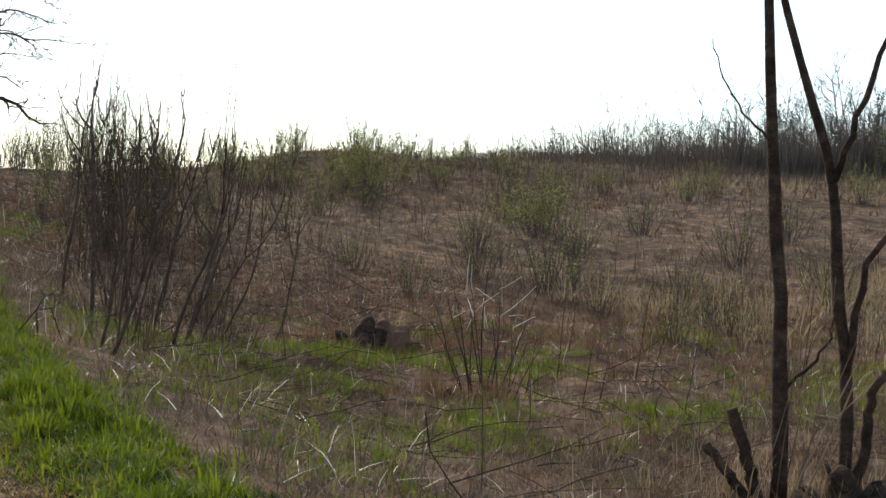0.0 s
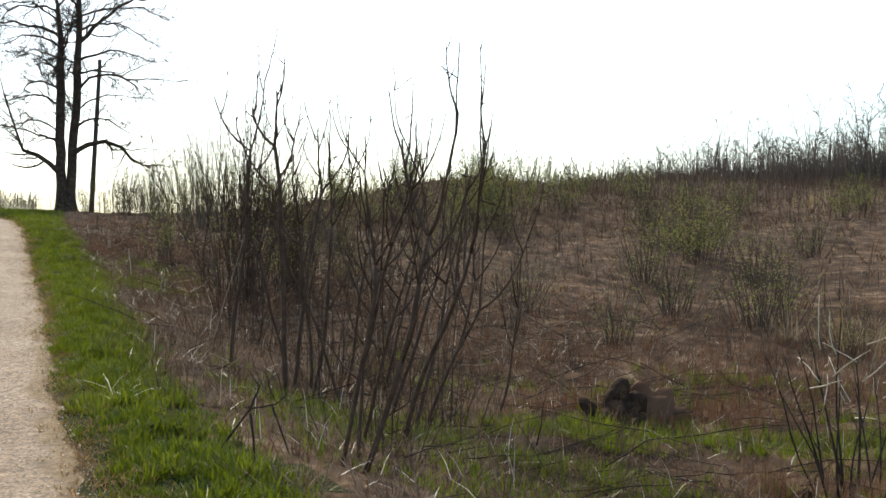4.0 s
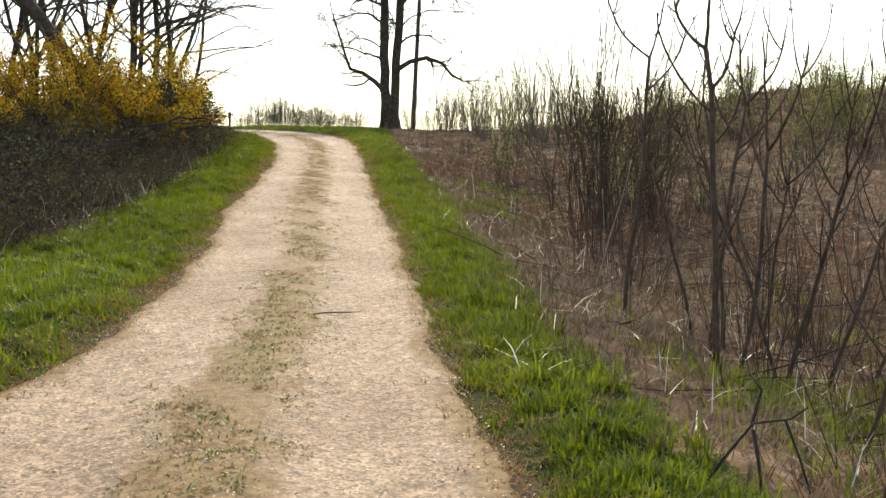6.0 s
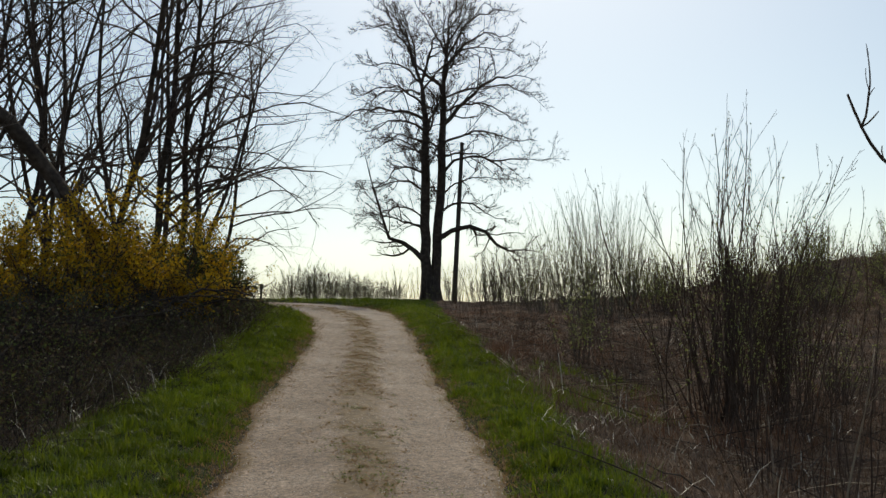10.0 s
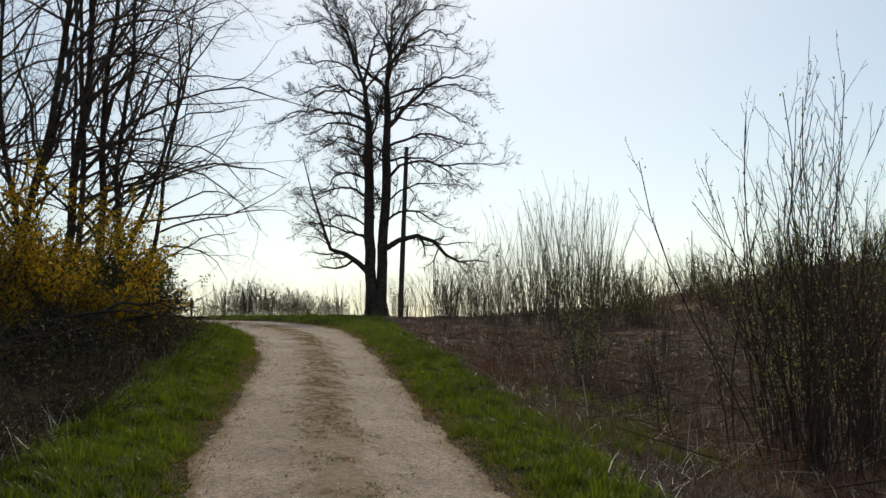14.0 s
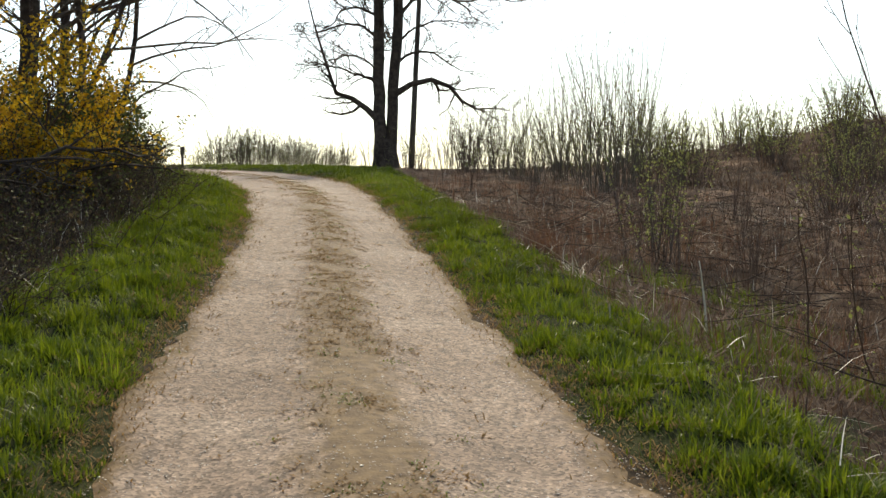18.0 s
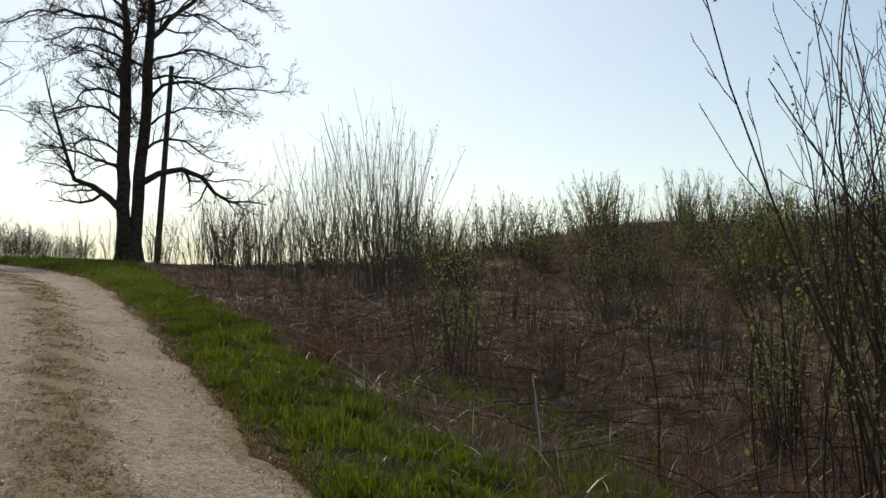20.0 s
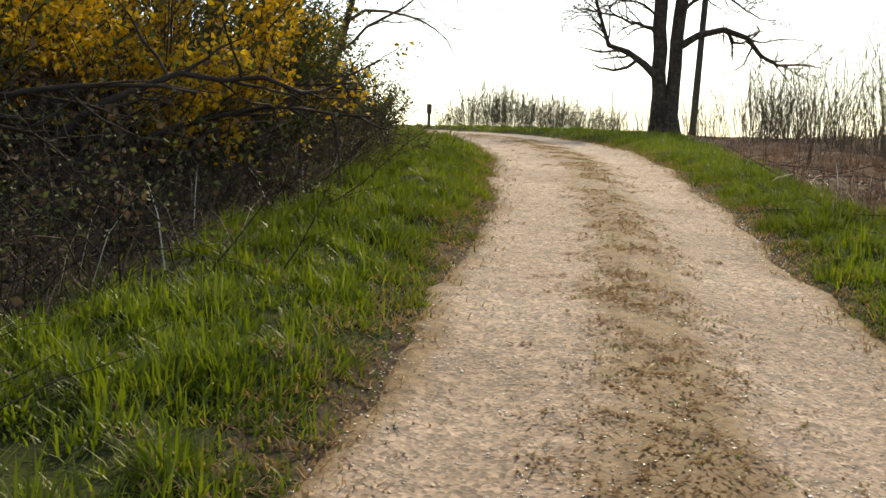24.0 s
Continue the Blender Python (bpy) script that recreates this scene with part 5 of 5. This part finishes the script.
put(coppice("budding_bush", 405, 70, 2.5, 1.5, 5, "broad brown bush with a haze of green buds", 2600, 0.055, 0.011, 0.4, material=M_TWIG, straight=0.09, fine=0.005, low=0.5, single=16), 22.0, 23.8)
put(f3, 6.9, 23.8)
for x, y, s in ((16.2, 15.4, 0.9), (14.0, 16.0, 0.9), (17.5, 21, 1.0), (20, 19.5, 1.05), (13, 24, 0.9), (16, 28, 1.0), (11.5, 17.5, 0.8), (19, 30, 1.1), (24, 17, 1.1), (27, 12, 1.1), (22, 8, 0.9),
                (18, 3, 0.8), (15.5, 5.5, 0.75), (26, 2, 1.0), (30, 20, 1.2), (34, 10, 1.2), (12.5, 30, 0.9), (14, 38, 1.0), (18, 36, 1.0), (28, 33, 1.2), (31, -2, 1.0), (20.5, -4, 0.9), (24, 28, 1.1), (9.6, 21.5, 0.7), (12.6, 8.6, 0.7), (15.0, 9.6, 0.8), (17.6, 7.4, 0.8), (19.5, 10.5, 0.9), (21, 5.2, 0.8), (13.8, 11.8, 0.7), (23.5, 13.5, 1.0), (16.8, 12.4, 0.85), (24.5, -1.5, 0.9), (28.5, 6.0, 1.0), (33, 4.0, 1.1), (10.8, 13.8, 0.7), (27, 24, 1.1), (12.0, 27.5, 0.8)):
    put_copy(f1, x, y, rs.rand() * 6, s)
for x, y, s in ((17, 36.2, 0.85), (19.2, 36.6, 0.8), (21.2, 35.8, 0.85), (25, 37.2, 0.8), (14.4, 39.4, 0.85), (19.8, 34.2, 0.65), (17.5, 39.8, 1.0), (20, 40.2, 1.05), (15.8, 42.5, 0.9), (21.5, 41.5, 1.0), (18.6, 43.5, 1.0), (25.5, 42.6, 0.95), (23.0, 44.0, 1.0), (27.4, 40.8, 0.9), (22.2, 38.6, 0.85), (23, 25, 1.0), (30, 40, 0.9), (34, 41, 1.0), (36, 45, 0.9), (29, 46, 1.0), (26, 36, 0.9), (37, 37, 0.9), (33, 36, 1.0), (36, 30, 0.9), (31, 44, 1.0), (41, 33, 1.0), (46, 28, 1.1), (37, 18, 0.9), (45, 12, 1.0), (55, 20, 1.1), (18.5, 42, 0.8)):
    put_copy(f2, x, y, rs.rand() * 6, s)
for x, y, s in ((8.2, 25.3, 1.0), (7.7, 27.7, 1.0), (9.1, 25.5, 0.9), (6.3, 21.0, 0.7), (10.2, 27, 1.0), (8.8, 29.5, 1.0), (11.5, 23.5, 1.1), (7.0, 30, 0.8), (10.0, 15.5, 1.0), (12, 12.5, 1.0), (9.0, 12.5, 0.8), (11.6, 9.0, 0.9), (13.6, 8, 1.0),
                (10.6, 5.0, 0.8), (13, 3, 1.0), (9.4, 2.6, 0.8), (15, -1, 1.1), (11.5, -1.5, 1.0), (8.6, 17.5, 1.0), (12.2, 20.5, 1.1), (6.2, 16.0, 0.8), (5.9, 27.6, 0.7), (16, 10, 1.1), (18.5, 13, 1.1), (9.8, 7.4, 0.8), (8.4, 3.6, 0.8), (10.9, 10.6, 1.1), (14.6, 6.6, 1.1), (12.4, 6.4, 1.0), (16.5, 3.4, 1.2), (18.2, 0.6, 1.2), (13.2, 0.6, 1.0), (19.6, 6.8, 1.2), (20.8, 13.8, 1.3), (15.8, 17.5, 1.2), (22.5, 2.8, 1.2), (6.6, 26.2, 0.8), (7.4, 24.4, 0.9), (8.6, 23.4, 1.2), (9.6, 24.6, 1.2), (8.0, 28.6, 1.1), (9.4, 28.0, 1.3), (10.8, 25.4, 1.3), (7.2, 31.6, 1.0), (8.9, 31.4, 1.2), (10.4, 30.0, 1.3), (5.9, 22.6, 0.7), (7.6, 21.6, 1.0), (9.2, 20.0, 1.2), (6.6, 33.8, 1.0), (12.4, 29.0, 1.3)):
    put_copy(f3, x, y, rs.rand() * 6, s)

# upright dead stalks everywhere in the field
x, y = field_points(rs, 3000, 3, 26, -10, 36)
x2, y2 = field_points(rs, 5200, 15, 80, -40, 70)
k = wave(x, y, 0.9, 2) + 0.6 * wave(x, y, 2.3, 4) > -0.2
x, y = x[k], y[k]
k = wave(x2, y2, 0.35, 2) + 0.6 * wave(x2, y2, 1.1, 4) > -0.2
x2, y2 = x2[k], y2[k]
n1, n2 = len(x), len(x2)
c1 = blades(x, y, land(x, y) - 0.02, rs.uniform(0.25, 0.95, n1), rs.uniform(0.005, 0.011, n1), np.abs(rs.randn(n1)) * 0.3, rs.rand(n1) * 6.28, rs)
c2 = blades(x2, y2, land(x2, y2) - 0.02, rs.uniform(0.5, 1.4, n2), rs.uniform(0.014, 0.035, n2), np.abs(rs.randn(n2)) * 0.3, rs.rand(n2) * 6.28, rs)
x3, y3 = rs.normal(46, 17, 16000), rs.normal(56, 12, 16000)
k = (x3 > 22) & (y3 > 30)
x3, y3 = x3[k], y3[k]
n3 = len(x3)
c3 = blades(x3, y3, land(x3, y3) - 0.05, rs.uniform(0.4, 1.3, n3), rs.uniform(0.016, 0.036, n3), np.abs(rs.randn(n3)) * 0.35, rs.rand(n3) * 6.28, rs)
stuff("dead_stalks", [c1, c2, c3], M_STALK, "upright brown dead weed stalks standing in the field", "weeds")


# ---------------------------------------------------------------- the wood along the hill
def tall_at(deg):
    """Height of the wood by bearing: low to the north, rising to the east."""
    return np.interp(deg, [25, 34, 43, 49, 53, 62, 72, 110], [3.0, 4.0, 5.8, 7.1, 8.1, 9.2, 11, 11]) * (1 + 0.05 * np.sin(deg * 1.9) + 0.04 * np.sin(deg * 5.3))


def far_wood():
    rng = np.random.RandomState(500)
    kinds = []
    for k in range(7):
        g = Geo()
        h = rng.uniform(7, 10)
        pts = bent(rng, (0, 0, 0), (rng.randn() * 0.06, rng.randn() * 0.06, 1), h, 6, 0.05, 0.03)
        sprout(g, rng, pts, 0.08, 0.03, 2, 0.42, [11, 4], (0.45, 1.1), 0.06, 3, 0.18, 0.2, fine=0.024)
        v = np.concatenate(g.v)
        kinds.append((v, [q for q in g.f if len(q) == 4]))
    vs, fs, n = [], [], 0
    for i in range(720):
        az = radians(rng.uniform(25, 108))
        dist = rng.uniform(94, 122) + 3 * math.sin(az * 7)
        x, y = dist * math.sin(az), dist * math.cos(az)
        v, f = kinds[rng.randint(7)]
        a, s = rng.rand() * 6.28, rng.uniform(0.8, 1.08) * tall_at(math.degrees(az)) / 8.0
        c, sn = math.cos(a) * s, math.sin(a) * s
        w = np.stack([v[:, 0] * c - v[:, 1] * sn + x, v[:, 0] * sn + v[:, 1] * c + y, v[:, 2] * s + float(land(x, y)) - 0.1], -1)
        vs.append(w)
        fs.append(np.array(f) + n)
        n += len(w)
    tagged(new("wood", fast_mesh("wood", np.concatenate(vs), np.concatenate(fs), M_FAR)), "grey leafless wood along the hilltop", "trees", kind="stuff")
    # young growth and brush that close the wood
    chunks = []
    for m, lo, hi, tall, wide, lean in ((16000, 92, 118, (0.25, 0.65), (0.06, 0.16), 0.65), (95000, 93, 126, (0.4, 1.0), (0.03, 0.07), 0.32)):
        deg = rng.uniform(24, 110, m)
        az, dist = np.radians(deg), rng.uniform(lo, hi, m)
        x, y = dist * np.sin(az), dist * np.cos(az)
        k = tall_at(deg)
        chunks.append(blades(x, y, land(x, y) - 0.1, rng.uniform(*tall, m) * k, rng.uniform(*wide, m), np.abs(rng.randn(m)) * lean, rng.rand(m) * 6.28, rng))
    stuff("wood_undergrowth", chunks, M_FAR, "grey brush and young growth filling the wood", "brush")


far_wood()


def conifer(seed, x, y, h):
    rng = np.random.RandomState(seed)
    r = root("pine_tree", Matrix.Translation(spot(x, y, -0.1)), "dark evergreen pine standing in the bare wood", "tree", "pines in the wood")
    g = Geo()
    g.tube([(0, 0, 0), (0.05, 0, h * 0.5), (0, 0, h)], [0.2, 0.13, 0.02], 6)
    part("trunk", g.mesh("trunk", M_BARK), r)
    pts = []
    for z in np.arange(h * 0.18, h, 0.55):
        reach = ((h - z) * 0.34 + 0.5) * rng.uniform(0.6, 1.2)
        for j in range(6):
            a = rng.rand() * 6.28
            t = rng.uniform(0.2, 1, 26)
            ln = reach * rng.uniform(0.35, 1.15)
            pts.append(np.stack([np.cos(a) * ln * t, np.sin(a) * ln * t, z + 0.15 * ln * t + rng.randn(26) * 0.12], -1))
    p = np.concatenate(pts) + rng.randn(sum(len(q) for q in pts), 3) * 0.12
    v, f = leaf_cards(rng, p, 0.36)
    tagged(part("crown", fast_mesh("crown", v, f, M_PINE), r, "dark green needles"), kind="stuff")


def leafing_tree(seed, x, y, h):
    rng = np.random.RandomState(seed)
    r = root("leafing_tree", Matrix.Translation(spot(x, y, -0.1)), "young tree in pale yellow-green leaf at the edge of the wood", "tree", "leafing trees")
    g = Geo()
    pts = bent(rng, (0, 0, 0), (0, 0, 1), h, 7, 0.05, 0.05)
    sprout(g, rng, pts, 0.12, 0.02, 2, 0.42, [18, 6], (0.45, 1.1), 0.07, 5, 0.14, 0.12, fine=0.012)
    part("trunk", g.mesh("trunk", M_BARK), r)
    v = np.concatenate(g.v)
    p = v[rng.randint(0, len(v), 2600)] + rng.randn(2600, 3) * 0.3
    p = p[p[:, 2] > h * 0.12]
    v, f = leaf_cards(rng, p, 0.22)
    tagged(part("crown", fast_mesh("crown", v, f, M_FARGREEN), r, "sparse pale green young leaves"), kind="stuff")


def bearing(az, dist):
    return dist * math.sin(radians(az)), dist * math.cos(radians(az))


for k, (az, dist, h) in enumerate(((66.5, 106, 11.5), (69, 108, 11), (71.5, 100, 12), (75.5, 98, 13), (78, 94, 13), (83, 90, 12), (87, 90, 12))):
    x, y = bearing(az, dist)
    conifer(520 + k, x, y - 2, h)
for k, (az, dist, h) in enumerate(((62.5, 92, 7.5), (72.5, 85, 10), (77, 84, 8.5), (68, 87, 8), (81, 82, 9), (58.5, 95, 5.5), (70, 88, 7), (74.5, 83, 7))):
    x, y = bearing(az, dist)
    leafing_tree(540 + k, x, y - 2, h)

# ---------------------------------------------------------------- canes, brush and fallen twigs
def cane_group(seed, name, label, category, group, spots, height, lean, thick, material):
    """Single leaning canes, each a thing of its own."""
    rng = np.random.RandomState(seed)
    for x, y in spots:
        h = rng.uniform(*height)
        r = root(name, Matrix.Translation(spot(x, y, -0.03)), label, category, group)
        g = Geo()
        d = np.array([lean[0] * rng.uniform(0.2, 1.2), lean[1] * rng.uniform(0.2, 1.2), 1.0])
        line = bent(rng, (0, 0, 0), d, h, 7, 0.03, -0.012)
        g.tube(line, np.linspace(thick, thick * 0.35, 8), 5)
        part("cane_shaft", g.mesh("cane_shaft", material), r)
        if rng.rand() < 0.5:
            g = Geo()
            q, dd = along(line, rng.uniform(0.4, 0.8))
            g.tube(bent(rng, q, dd / np.linalg.norm(dd) + rng.randn(3) * 0.5, h * 0.2, 4, 0.1), np.linspace(thick * 0.5, thick * 0.2, 5), 4)
            part("side_twig", g.mesh("side_twig", material), r)


rc = np.random.RandomState(610)
cane_group(616, "stake", "dark thin stake standing upright in the field", "stake", "", [(13.1, 2.75), (11.6, 3.4)], (1.7, 2.0), (0.0, 0.0), 0.02, M_DARKSTEM)
cane_group(611, "leaning_cane", "tall pale cane leaning over dead grass", "cane", "canes by the sapling", [(rc.uniform(5.4, 9.6), rc.uniform(-2.6, 1.3)) for _ in range(84)], (1.2, 2.8), (0.28, -0.42), 0.0075, M_CANE)
cane_group(612, "dead_cane", "thin dark dead cane standing in the field", "cane", "canes in the field", [(rc.uniform(7, 16), rc.uniform(-2, 8)) for _ in range(26)], (0.6, 1.5), (0.12, -0.15), 0.007, M_DARKSTEM)
cane_group(613, "pale_reed", "single bleached reed beside the verge", "reed", "", [(4.68, 20.75)], (0.6, 0.62), (-0.06, 0.0), 0.012, M_STRAW)
cane_group(614, "leaning_cane", "bleached cane leaning against the dense shrub", "cane", "", [(3.55, 12.1), (4.9, 15.2)], (1.2, 1.5), (0.45, 0.5), 0.009, M_CANE)


def fallen_brush():
    """Dead twigs lying crosswise in the hollow beside the verge, too many to count."""
    rng = np.random.RandomState(620)
    for name, n, box, material, label in (("brush", 1150, (4.4, 13, 13, 34), M_DARKSTEM, "dark fallen twigs lying crosswise in the dead grass"),
                                          ("brush", 420, (3.0, 10, 1.0, 14), M_DARKSTEM, "dark fallen twigs lying between the saplings"),
                                          ("brush", 330, (4.6, 12, 12, 32), M_CANE, "bleached fallen canes lying in the dead grass")):
        g = Geo()
        x, y = field_points(rng, n, *box)
        for a, b in zip(x, y):
            ln, th = rng.uniform(0.3, 1.3), rng.rand() * 6.28
            p = np.array([a, b, float(land(a, b)) + rng.uniform(0.0, 0.12)])
            line = bent(rng, p, (math.cos(th), math.sin(th), rng.uniform(-0.05, 0.35)), ln, 4, 0.12)
            line[:, 2] = np.maximum(line[:, 2], land(line[:, 0], line[:, 1]) + 0.01)
            r0 = rng.uniform(0.003, 0.008)
            g.tube(line, np.linspace(r0, r0 * 0.4, 5), 4, cap=False)
        tagged(new(name, g.mesh(name, material)), label, "brush", kind="stuff")


fallen_brush()


def snag():
    rng = np.random.RandomState(630)
    r = root("dead_branch", Matrix.Translation(spot(2.1, 6.6, 0.0)), "dark forked dead branch propped on the verge", "branch")
    for pts, rr, name in (([(-0.16, 0.1, 0.0), (-0.08, 0.05, 0.14), (0.05, 0, 0.3), (0.16, -0.05, 0.33), (0.26, -0.1, 0.4)], 0.008, "bough"), ([(0.05, 0, 0.3), (0.02, -0.05, 0.15), (0.05, -0.1, 0.0)], 0.010, "prong"),
                          ([(0.05, 0, 0.3), (0.12, 0.1, 0.42), (0.1, 0.15, 0.5)], 0.008, "prong"), ([(0.16, -0.05, 0.33), (0.22, -0.1, 0.18), (0.25, -0.1, 0.02)], 0.007, "prong")):
        g = Geo()
        g.tube(np.array(pts) + rng.randn(len(pts), 3) * 0.01, np.linspace(rr, rr * 0.5, len(pts)), 6)
        part(name, g.mesh(name, M_DARKSTEM), r)


snag()
for x, y, a, ln in ((0.95, 11.3, 0.2, 0.5), (1.9, 6.0, 1.2, 0.35), (2.3, 8.6, 2.2, 0.4)):
    r = root("twig", Matrix.Translation(spot(x, y, 0.03)) @ Matrix.Rotation(a, 4, "Z"), "small broken twig lying on the track", "twig")
    g = Geo()
    g.tube([(-ln / 2, 0, 0), (-ln / 6, 0.02, 0.012), (ln / 5, -0.01, 0.01), (ln / 2, 0.03, 0.0)], [0.007, 0.007, 0.006, 0.003], 6)
    part("shaft", g.mesh("shaft", M_STALK), r)
